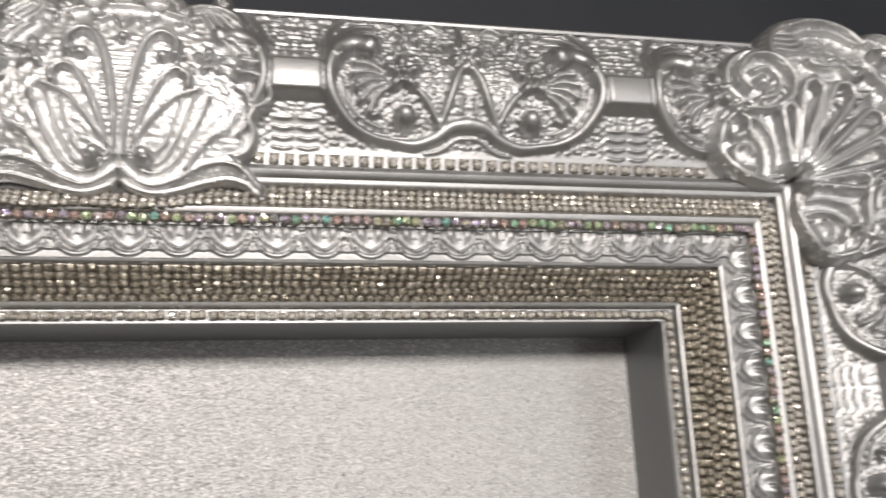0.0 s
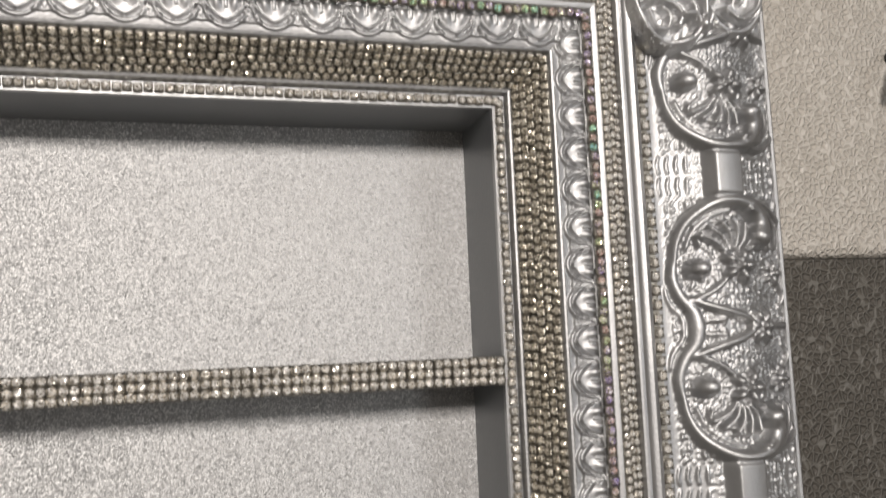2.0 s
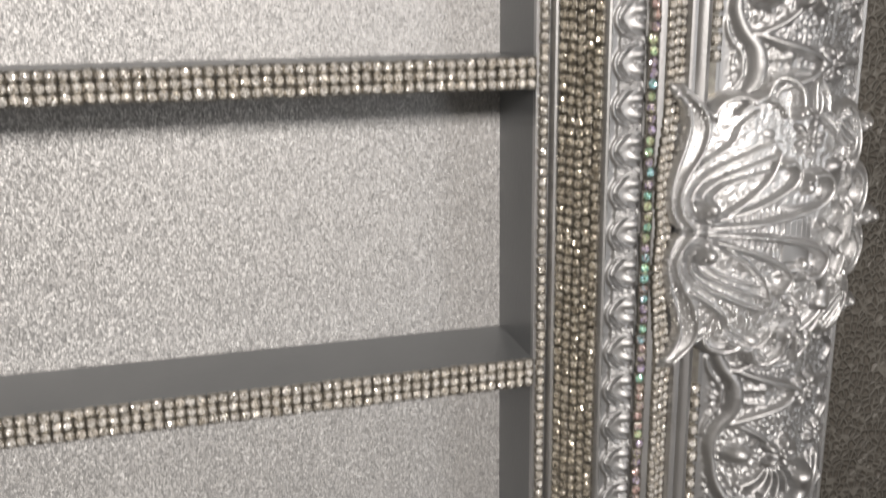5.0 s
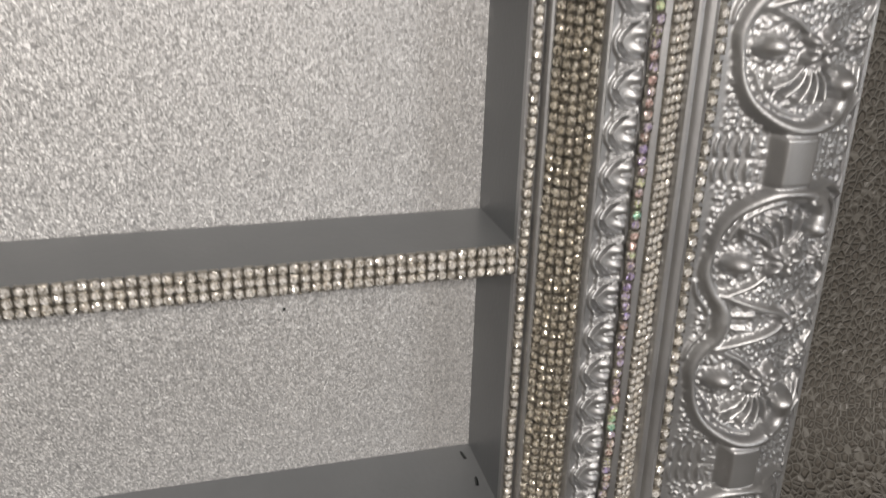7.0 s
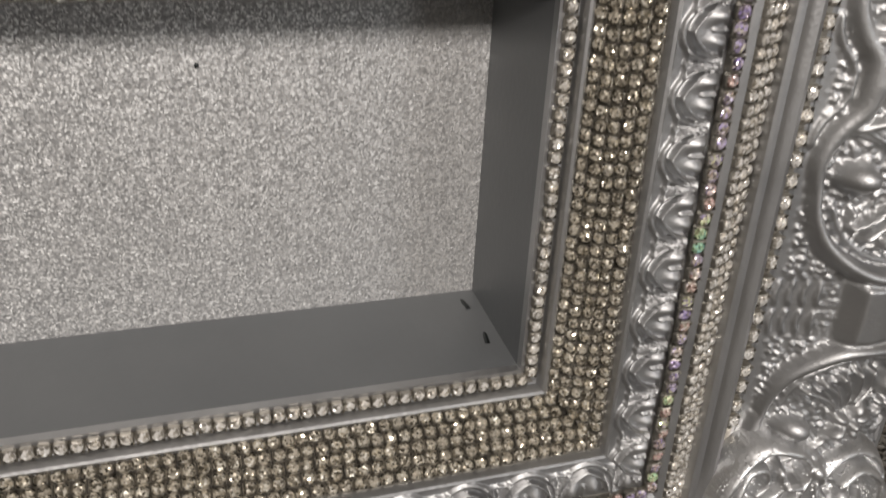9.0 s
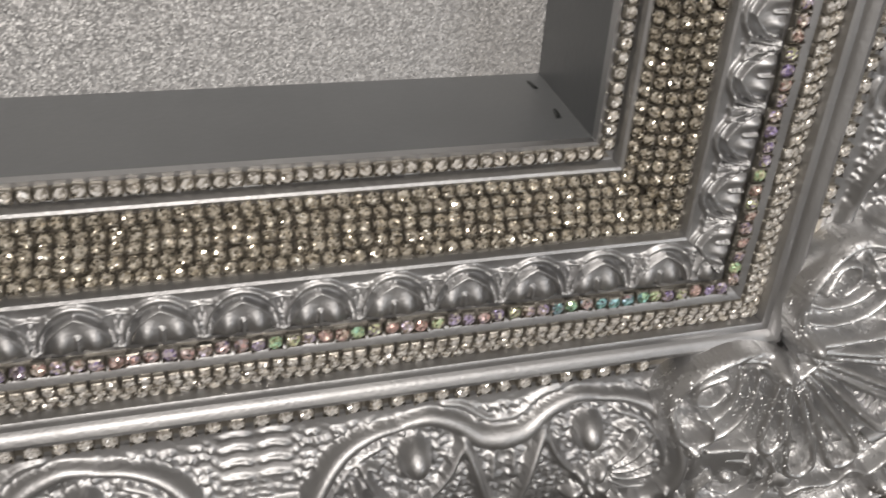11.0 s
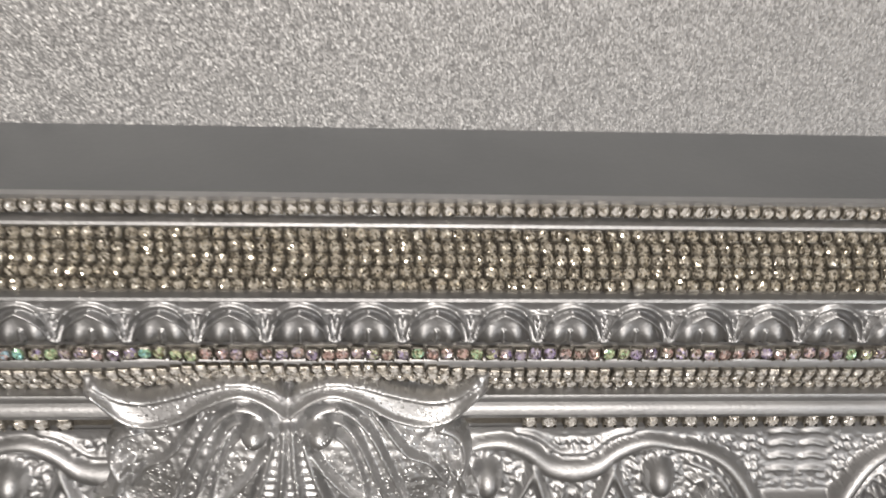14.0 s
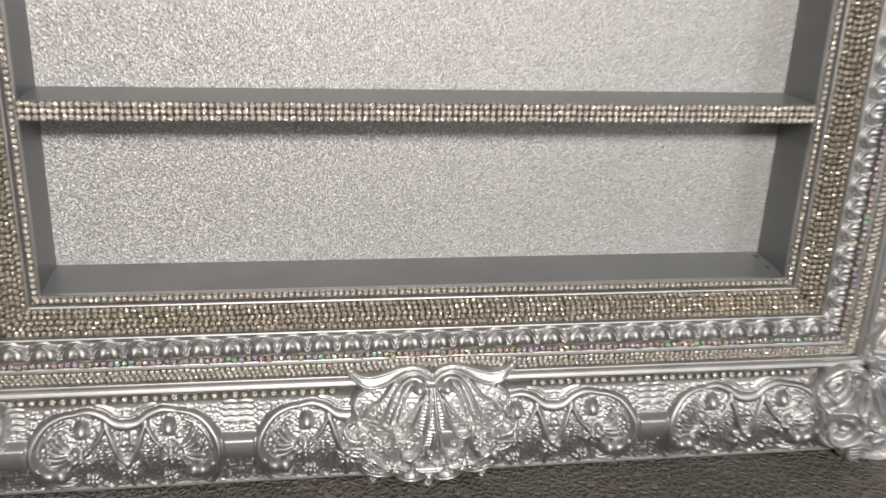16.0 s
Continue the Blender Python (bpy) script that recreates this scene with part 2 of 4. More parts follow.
class Relief:
    """A carved height over the plane (a, b): strokes, beads and petals laid over one another."""

    def __init__(self, a, b):
        self.a, self.b = a, b
        self.h = np.zeros_like(a)

    def raise_to(self, h):
        self.h = np.maximum(self.h, h)
        return self

    def bead(self, a, b, r, h, squash=1.0, turn=0.0):
        c, s = math.cos(turn), math.sin(turn)
        x, y = self.a - a, self.b - b
        d2 = ((x * c + y * s) / r) ** 2 + ((-x * s + y * c) / (r * squash)) ** 2
        return self.raise_to(h * np.sqrt(np.clip(1 - d2, 0, 1)))

    def stroke(self, points, w0, w1, h0, h1, mid=1.0):
        """A rounded ridge along a smooth curve through the points, its width and height going from start to end."""
        p = curve_points(points, 10 if len(points) < 12 else 3)
        best = np.zeros_like(self.a)
        n = len(p) - 1
        for i in range(n):
            k = (i + 0.5) / n
            swell = 1 + (mid - 1) * math.sin(math.pi * k)
            w, h = (w0 + (w1 - w0) * k) * swell, (h0 + (h1 - h0) * k) * swell
            (ax, ay), (bx, by) = p[i], p[i + 1]
            dx, dy = bx - ax, by - ay
            t = np.clip(((self.a - ax) * dx + (self.b - ay) * dy) / max(dx * dx + dy * dy, 1e-12), 0, 1)
            d2 = ((self.a - ax - t * dx) ** 2 + (self.b - ay - t * dy) ** 2) / (w * w)
            best = np.maximum(best, h * np.sqrt(np.clip(1 - d2, 0, 1)))
        return self.raise_to(best)

    def flower(self, a, b, r, h, petals=5, turn=0.0):
        for k in range(petals):
            t = turn + 2 * math.pi * k / petals
            self.bead(a + 0.62 * r * math.cos(t), b + 0.62 * r * math.sin(t), r * 0.48, h * 0.8, 0.62, t)
        return self.bead(a, b, r * 0.3, h)

    def fan(self, a, b, start, end, r0, r1, count, w, h):
        for k in range(count):
            t = start + (end - start) * k / max(count - 1, 1)
            mid = 0.5 * (r0 + r1)
            bend = t + 0.12
            self.stroke([(a + r0 * math.cos(t), b + r0 * math.sin(t)), (a + mid * math.cos(bend), b + mid * math.sin(bend)), (a + r1 * math.cos(t), b + r1 * math.sin(t))], w * 0.5, w, h * 0.6, h)
        return self


def curve_points(points, steps):
    """A Catmull-Rom curve through the points."""
    p = [points[0], *points, points[-1]]
    out = []
    for i in range(1, len(p) - 2):
        for k in range(steps):
            t = k / steps
            q = []
            for c in (0, 1):
                p0, p1, p2, p3 = p[i - 1][c], p[i][c], p[i + 1][c], p[i + 2][c]
                q.append(0.5 * (2 * p1 + (p2 - p0) * t + (2 * p0 - 5 * p1 + 4 * p2 - p3) * t * t + (3 * p1 - p0 - 3 * p2 + p3) * t ** 3))
            out.append(tuple(q))
    out.append(tuple(points[-1]))
    return out


def stipple(a, b, pitch, h, seed):
    """Punched dots, unevenly set."""
    rng = np.random.RandomState(seed)
    na, nb = int(np.ptp(a) / pitch) + 3, int(np.ptp(b) / pitch) + 3
    ja, jb = rng.uniform(-0.42, 0.42, (na, nb)), rng.uniform(-0.42, 0.42, (na, nb))
    size = rng.uniform(0.2, 0.42, (na, nb))
    x, y = (a - a.min()) / pitch + 1, (b - b.min()) / pitch + 1
    i, j = x.astype(int), y.astype(int)
    best = np.zeros_like(a)
    for di in (0, 1):
        for dj in (0, 1):
            ii, jj = np.clip(i + di, 0, na - 1), np.clip(j + dj, 0, nb - 1)
            d2 = ((x - ii - ja[ii, jj]) ** 2 + (y - jj - jb[ii, jj]) ** 2) / size[ii, jj] ** 2
            best = np.maximum(best, np.sqrt(np.clip(1 - d2, 0, 1)))
    return best * h


# ---- the frame's measures ----
W2, CELL, BOARD, DEPTH = 0.25, 0.111, 0.012, 0.045
H = 5 * CELL + 4 * BOARD
SIDES = ("bottom", "right", "top", "left")
BAND0, BAND1 = 0.069, 0.135


def side_length(side):
    return 2 * W2 if side in ("bottom", "top") else H


def on_side(side, s, u, y):
    """The place on a side: s along it from its middle, u outward from the opening's edge, y in depth."""
    if side == "bottom":
        return (s, y, -u)
    if side == "top":
        return (-s, y, H + u)
    if side == "right":
        return (W2 + u, y, H / 2 + s)
    return (-W2 - u, y, H / 2 - s)


def on_side_all(side, s, u, y):
    x, y, z = on_side(side, s, u, y)
    return np.stack([np.broadcast_to(c, np.shape(s)) for c in (x, y, z)], -1).reshape(-1, 3)


def grid_faces(n, m):
    i = np.arange(n - 1)[:, None] * m + np.arange(m - 1)[None, :]
    return np.stack([i, i + m, i + m + 1, i + 1], -1).reshape(-1, 4).tolist()


def rail(name, side, profile, material, parent, label=""):
    """A mitred length of moulding with the profile [(u, y), ...]."""
    half = side_length(side) / 2
    verts, faces = [], []
    for u, y in profile:
        verts += [on_side(side, -half - u, u, y), on_side(side, half + u, u, y)]
    for i in range(len(profile) - 1):
        a = 2 * i
        faces.append((a, a + 1, a + 3, a + 2))
    ob = part(name, verts, faces, material, parent, label)
    bm = bmesh.new()
    bm.from_mesh(ob.data)
    for e in bm.edges:
        if len(e.link_faces) == 2 and e.calc_face_angle() > 0.6:
            e.smooth = False
    bm.to_mesh(ob.data)
    bm.free()
    return ob


def relief_rail(name, side, u0, u1, du, ds, surface, material, parent, label=""):
    """A mitred rail whose depth is surface(s, u)."""
    half = side_length(side) / 2
    m = int(round((u1 - u0) / du)) + 1
    n = int(round(2 * half / ds)) + 1
    u = np.linspace(u0, u1, m)[None, :] * np.ones((n, 1))
    s = np.linspace(-1, 1, n)[:, None] * (half + u)
    verts = on_side_all(side, s, u, surface(s, u))
    return part(name, verts.tolist(), grid_faces(n, m), material, parent, label)


def sampled(tile, a0, a1, b0, b1, a, b):
    n, m = tile.shape
    x, y = np.clip((a - a0) / (a1 - a0), 0, 1) * (n - 1), np.clip((b - b0) / (b1 - b0), 0, 1) * (m - 1)
    i, j = np.minimum(x.astype(int), n - 2), np.minimum(y.astype(int), m - 2)
    fx, fy = x - i, y - j
    return tile[i, j] * (1 - fx) * (1 - fy) + tile[i + 1, j] * fx * (1 - fy) + tile[i, j + 1] * (1 - fx) * fy + tile[i + 1, j + 1] * fx * fy


def band_base(u):
    k = np.clip((u - BAND0) / (BAND1 - BAND0), 0, 1)
    return -0.0165 - 0.0105 * np.sin(np.pi * k) ** 1.5 + 0.0065 * k


# ---- the carved motif, one repeat: a along the band, b across it from the inner edge ----
PERIOD = 0.14


def motif_tile():
    a, b = np.meshgrid(np.linspace(0, PERIOD / 2, 234), np.linspace(0, 0.059, 198), indexing="ij")
    r = Relief(a, b)
    inside = smoothstep(a, 0.062, 0.058)
    r.h = stipple(a, b, 0.0017, 0.0015, 3) * smoothstep(b, 0.0015, 0.004)
    # wavy ribbon along the inner edge, then round the end into a thick leaf curl
    r.stroke([(0.0, 0.0110), (0.007, 0.0100), (0.014, 0.0062), (0.022, 0.004), (0.030, 0.0045)], 0.0032, 0.0016, 0.0034, 0.0024)
    r.stroke([(0.0, 0.0068), (0.005, 0.0062), (0.012, 0.0024), (0.018, 0.0012)], 0.0010, 0.0008, 0.0014, 0.0010)
    r.stroke([(0.026, 0.0045), (0.038, 0.0055), (0.048, 0.0095), (0.0555, 0.018), (0.0575, 0.027), (0.054, 0.036), (0.047, 0.0405), (0.041, 0.039)], 0.0010, 0.0058, 0.0022, 0.0092, 1.0)
    r.stroke([(0.036, 0.009), (0.044, 0.012), (0.0505, 0.0185), (0.053, 0.026)], 0.001, 0.0012, 0.0018, 0.0022)
    # acanthus flutes at the outer end of the curl
    r.stroke([(0.0555, 0.034), (0.053, 0.043), (0.046, 0.049), (0.037, 0.0505)], 0.0024, 0.0012, 0.0075, 0.003)
    r.stroke([(0.053, 0.033), (0.049, 0.0415), (0.043, 0.0455), (0.036, 0.046)], 0.002, 0.0011, 0.008, 0.0035)
    r.stroke([(0.0575, 0.037), (0.056, 0.046), (0.050, 0.0535), (0.042, 0.0555)], 0.0019, 0.001, 0.005, 0.002)
    r.bead(0.0405, 0.0395, 0.0052, 0.0098)
    # small leaves inside the inner end of the scroll
    r.fan(0.050, 0.012, 1.75, 3.0, 0.003, 0.0125, 5, 0.0011, 0.0026)
    # ball
    r.bead(0.0265, 0.0125, 0.0048, 0.0062)
    # zigzag ribbon
    r.stroke([(0.0125, 0.0095), (0.0085, 0.0185), (0.0045, 0.0285), (0.0, 0.0345)], 0.0017, 0.0021, 0.003, 0.0042)
    r.stroke([(0.012, 0.010), (0.0165, 0.0175), (0.0215, 0.0225), (0.026, 0.025)], 0.0015, 0.001, 0.003, 0.0022)
    r.stroke([(0.003, 0.015), (0.0035, 0.021)], 0.0008, 0.0012, 0.0012, 0.0018)
    # flowers and their fanned leaves
    r.flower(0.0, 0.0385, 0.0078, 0.0064, 6, 0.5)
    r.stroke([(0.0, 0.044), (0.0, 0.054)], 0.0014, 0.0009, 0.0042, 0.002)
    r.flower(0.0275, 0.0285, 0.0078, 0.0062, 5, 0.3)
    r.fan(0.030, 0.0265, -0.85, 0.85, 0.005, 0.0175, 7, 0.0013, 0.0044)
    r.flower(0.0245, 0.0475, 0.0056, 0.0048, 5, 0.2)
    r.stroke([(0.022, 0.049), (0.014, 0.0535), (0.008, 0.0505)], 0.0011, 0.0008, 0.0028, 0.0018)
    r.h *= inside
    # between two motifs: a smooth bridge, three ridges within, stipple without
    gap = smoothstep(a, 0.0575, 0.061)
    plate = 0.0052 * smoothstep(b, 0.0165, 0.0205) * smoothstep(b, 0.0335, 0.0305)
    wavy = b - 0.001 + 0.0003 * np.sin(a / 0.009 * 2 * np.pi)
    ridges = 0.0012 * smoothstep(a, 0.0600, 0.0618) * np.clip(np.sin(wavy / 0.0033 * 2 * np.pi), 0, 1) ** 3 * smoothstep(b, 0.0125, 0.0115) * smoothstep(PERIOD / 2 - a, 0.0004, 0.0016)
    ridges += stipple(a, b, 0.0018, 0.0008, 12) * smoothstep(b, 0.012, 0.0128) * smoothstep(b, 0.0172, 0.0165)
    dots = stipple(a, b, 0.0021, 0.0014, 8) * smoothstep(b, 0.034, 0.036)
    r.h = np.maximum(r.h, gap * (plate + ridges + dots))
    edge = smoothstep(b, 0.0, 0.0015) * smoothstep(b, 0.059, 0.0565)
    return r.h * edge


MOTIF = motif_tile()


def carve(shift, period):
    def surface(s, u):
        a = np.abs(np.mod(s - shift + period / 2, period) - period / 2) * PERIOD / period
        return band_base(u) - 1.15 * sampled(MOTIF, 0, PERIOD / 2, 0, 0.059, a, (u - BAND0) * 0.0535 / (BAND1 - BAND0))
    return surface


# ---- the leaf-and-dart moulding, one repeat ----
def leaf_tile():
    x, v = np.meshgrid(np.linspace(0, 0.5, 64), np.linspace(0, 1, 90), indexing="ij")
    r = Relief(x * 0.0185, v * 0.014)
    p, q = 0.0185, 0.014
    # the leaf's swelling field, fullest in two low cheeks beside a short stem
    arch = 0.28 + 2.2 * x ** 2.0
    cheek = np.exp(-(((x - 0.20) / 0.13) ** 2) - ((v - 0.86) / 0.28) ** 2)
    r.raise_to((0.0012 * smoothstep(v - arch, -0.02, 0.5) + 0.0017 * cheek) * smoothstep(x, 0.45, 0.39))
    r.stroke([(0.0, 0.68 * q), (0.0, 0.84 * q), (0.0, 1.0 * q)], 0.0005, 0.0007, 0.0025, 0.0036)
    # arched vein, and the broad fold that follows it towards the opening
    r.stroke([(0.0, 0.10 * q), (0.13 * p, 0.12 * q), (0.25 * p, 0.21 * q), (0.33 * p, 0.36 * q)], 0.0012, 0.0008, 0.0011, 0.0016)
    r.stroke([(0.0, 0.25 * q), (0.12 * p, 0.33 * q), (0.25 * p, 0.46 * q), (0.36 * p, 0.65 * q), (0.42 * p, 0.88 * q)], 0.0006, 0.0006, 0.0024, 0.0040)
    # dart: a narrow funnel with raised lips that runs into a bulb
    r.stroke([(0.30 * p, 0.22 * q), (0.40 * p, 0.42 * q), (0.45 * p, 0.65 * q), (0.465 * p, 0.86 * q)], 0.0005, 0.0006, 0.0024, 0.0043)
    r.stroke([(0.30 * p, 0.22 * q), (0.40 * p, 0.25 * q), (0.5 * p, 0.23 * q)], 0.0005, 0.0005, 0.0018, 0.0014)
    r.stroke([(0.5 * p, 0.34 * q), (0.5 * p, 0.74 * q)], 0.0004, 0.0005, 0.0016, 0.0028)
    r.bead(0.5 * p, 0.90 * q, 0.0018, 0.0049, 0.85)
    return r.h * smoothstep(v, 1.0 - 0.09 * smoothstep(x, 0.34, 0.5), 0.95 - 0.09 * smoothstep(x, 0.34, 0.5))


LEAF = leaf_tile()


def leaf_surface(pitch):
    def surface(s, u):
        a = np.abs(np.mod(s / pitch + 0.5, 1) - 0.5)
        v = (u - 0.0225) / 0.014
        base = -0.0190 + 0.0022 * np.clip(v, 0, 1)
        return base - sampled(LEAF, 0, 0.5, 0, 1, a, v)
    return surface


frame_thing = tagged(new("picture_frame"), "silver baroque picture frame with crystal-trimmed shelves on the leatherette seat", "picture frame")

BAND_SHIFT = {"bottom": (0.082, 0.142), "right": (0.0627, 0.1368), "top": (-0.009, 0.149), "left": (0.0567, 0.14)}
for side in SIDES:
    near = side in ("bottom", "right")
    rail("inner_lip", side, [(0, 0.003), (0, 0), (0.0055, 0), (0.006, -0.0022), (0.0066, -0.0031), (0.0074, -0.0034), (0.0082, -0.0031), (0.0088, -0.002), (0.009, -0.0015)], SILVER, frame_thing)
    rail("inner_slope", side, [(0.009, -0.0015), (0.0205, -0.0165), (0.0206, -0.0182), (0.0211, -0.0194), (0.0219, -0.0197), (0.0225, -0.0192), (0.0226, -0.017)], SILVER, frame_thing)
    relief_rail("leaf_moulding", side, 0.0225, 0.0365, 0.00035, 0.0004 if near else 0.0006, leaf_surface(0.0190 if side in ("bottom", "top") else 0.0163), SILVER, frame_thing, "embossed leaf moulding")
    rail("cove_moulding", side, [(0.0364, -0.0158), (0.0366, -0.0178), (0.0405, -0.0180), (0.0412, -0.0192), (0.0421, -0.0199), (0.0439, -0.0201), (0.0445, -0.0195), (0.0535, -0.0152), (0.0538, -0.0178), (0.0544, -0.0196), (0.0555, -0.0202), (0.0566, -0.0201), (0.0571, -0.0207), (0.0582, -0.0219), (0.0597, -0.0223), (0.0611, -0.0218), (0.0622, -0.0205), (0.0628, -0.0185), (0.063, -0.0163), (0.069, -0.0163)], SILVER, frame_thing)
    relief_rail("carved_band", side, BAND0, BAND1, 0.0006, 0.0006 if side != "left" else 0.001, carve(*BAND_SHIFT[side]), SILVER, frame_thing, "carved scrolls, flowers and leaves")
    e = float(band_base(np.array(BAND1)))
    rail("outer_edge", side, [(BAND1, e + 0.0005), (0.136, e - 0.001), (0.1373, e - 0.0012), (0.1385, e - 0.0002), (0.1392, e + 0.002), (0.1395, 0.0), (0.1395, 0.02), (0.1365, 0.051), (0.0, 0.053)], SILVER, frame_thing)

# ---- cartouches ----
def cartouche(name, place, a_range, b_range, step, outline, relief, parent, label):
    """A raised shield: kept where outline > 0, its rim turned back to the frame."""
    a, b = np.meshgrid(np.arange(*a_range, step), np.arange(*b_range, step), indexing="ij")
    d = outline(a, b)
    # the border rolls back to the frame in a quarter round
    roll = np.clip(1 - d / 0.0055, 0, 1)
    h = relief(a, b, d) + 0.0065 * (1 - np.sqrt(1 - roll * roll))
    keep = d > 0
    n, m = a.shape
    ga, gb = np.gradient(d, step)
    g2 = np.maximum(ga ** 2 + gb ** 2, 0.05)
    idx = -np.ones(a.size, int)
    quad = keep[:-1, :-1] & keep[1:, :-1] & keep[1:, 1:] & keep[:-1, 1:]
    qi, qj = np.nonzero(quad)
    q = np.stack([qi * m + qj, (qi + 1) * m + qj, (qi + 1) * m + qj + 1, qi * m + qj + 1], -1)
    used = np.unique(q)
    idx[used] = np.arange(len(used))
    q = idx[q]
    edges = np.concatenate([q[:, [k, (k + 1) % 4]] for k in range(4)])
    key = np.sort(edges, 1)
    _, first, count = np.unique(key, axis=0, return_index=True, return_counts=True)
    rim = edges[first[count == 1]]
    ends = np.unique(rim)
    # the rim's points slide out to the true outline
    k = used[ends]
    slide = np.clip(d.flat[k], 0, step * 1.2) / g2.flat[k]
    a.flat[k] -= slide * ga.flat[k]
    b.flat[k] -= slide * gb.flat[k]
    verts = place(a, b, h)[used]
    back = -np.ones(len(verts), int)
    back[ends] = len(verts) + np.arange(len(ends))
    behind = verts[ends].copy()
    behind[:, 1] = np.maximum(behind[:, 1] + 0.012, -0.004)
    skirt = np.stack([rim[:, 1], rim[:, 0], back[rim[:, 0]], back[rim[:, 1]]], -1)
    return part(name, np.concatenate([verts, behind]).tolist(), np.concatenate([q, skirt]).tolist(), SPARKLE, parent, label)


def disc(a, b, ca, cb, ra, rb):
    """Roughly the distance within an ellipse."""
    return (1 - np.sqrt(((a - ca) / ra) ** 2 + ((b - cb) / rb) ** 2)) * min(ra, rb)


WING_TOP = curve_points([(0.0, 0.0535), (0.0035, 0.0492), (0.0125, 0.0462), (0.022, 0.0475), (0.032, 0.0507), (0.041, 0.0527), (0.048, 0.0512), (0.0545, 0.0462), (0.06, 0.0462)], 8)
WING_LOW = curve_points([(0.0, 0.0575), (0.0045, 0.0535), (0.0125, 0.0500), (0.021, 0.0525), (0.030, 0.0578), (0.040, 0.0605), (0.048, 0.0582), (0.0545, 0.0505), (0.06, 0.049)], 8)


def along(curve, x):
    return np.interp(x, [p[0] for p in curve], [p[1] for p in curve])


def centre_outline(a, b):
    x = np.abs(a)
    d = disc(x, b, 0.0, 0.092, 0.056, 0.041)
    for ca, cb, ra, rb in ((0.043, 0.073, 0.011, 0.012), (0.049, 0.098, 0.014, 0.017), (0.034, 0.122, 0.016, 0.012), (0.012, 0.129, 0.014, 0.010), (0.0, 0.139, 0.0048, 0.0085), (0.0385, 0.135, 0.0046, 0.0085)):
        d = np.maximum(d, disc(x, b, ca, cb, ra, rb))
    # the two wings reach in over the cove, ending in upturned tips
    wing = np.minimum(np.minimum(0.0575 - x - 0.85 * np.clip(b - 0.051, 0, 1), 0.075 - b), 0.02 * np.ones_like(b))
    d = np.maximum(d, wing)
    return np.minimum(d, (b - along(WING_TOP, x)) * 0.9)


def crumple(a, b, h, seed):
    """The uneven, foil-like ground between carved lines."""
    rng = np.random.RandomState(seed)
    out = np.zeros_like(a)
    for k in range(9):
        turn, wave, phase = rng.uniform(0, math.pi), rng.uniform(0.0024, 0.0062), rng.uniform(0, 6.28)
        warp = 0.0011 * np.sin(a / rng.uniform(0.003, 0.007) + rng.uniform(0, 6)) * np.cos(b / rng.uniform(0.003, 0.007))
        out += np.sin((a * math.cos(turn) + b * math.sin(turn) + warp) / wave * 2 * np.pi + phase)
    return h * np.clip(0.5 + out / 6, 0, 1)


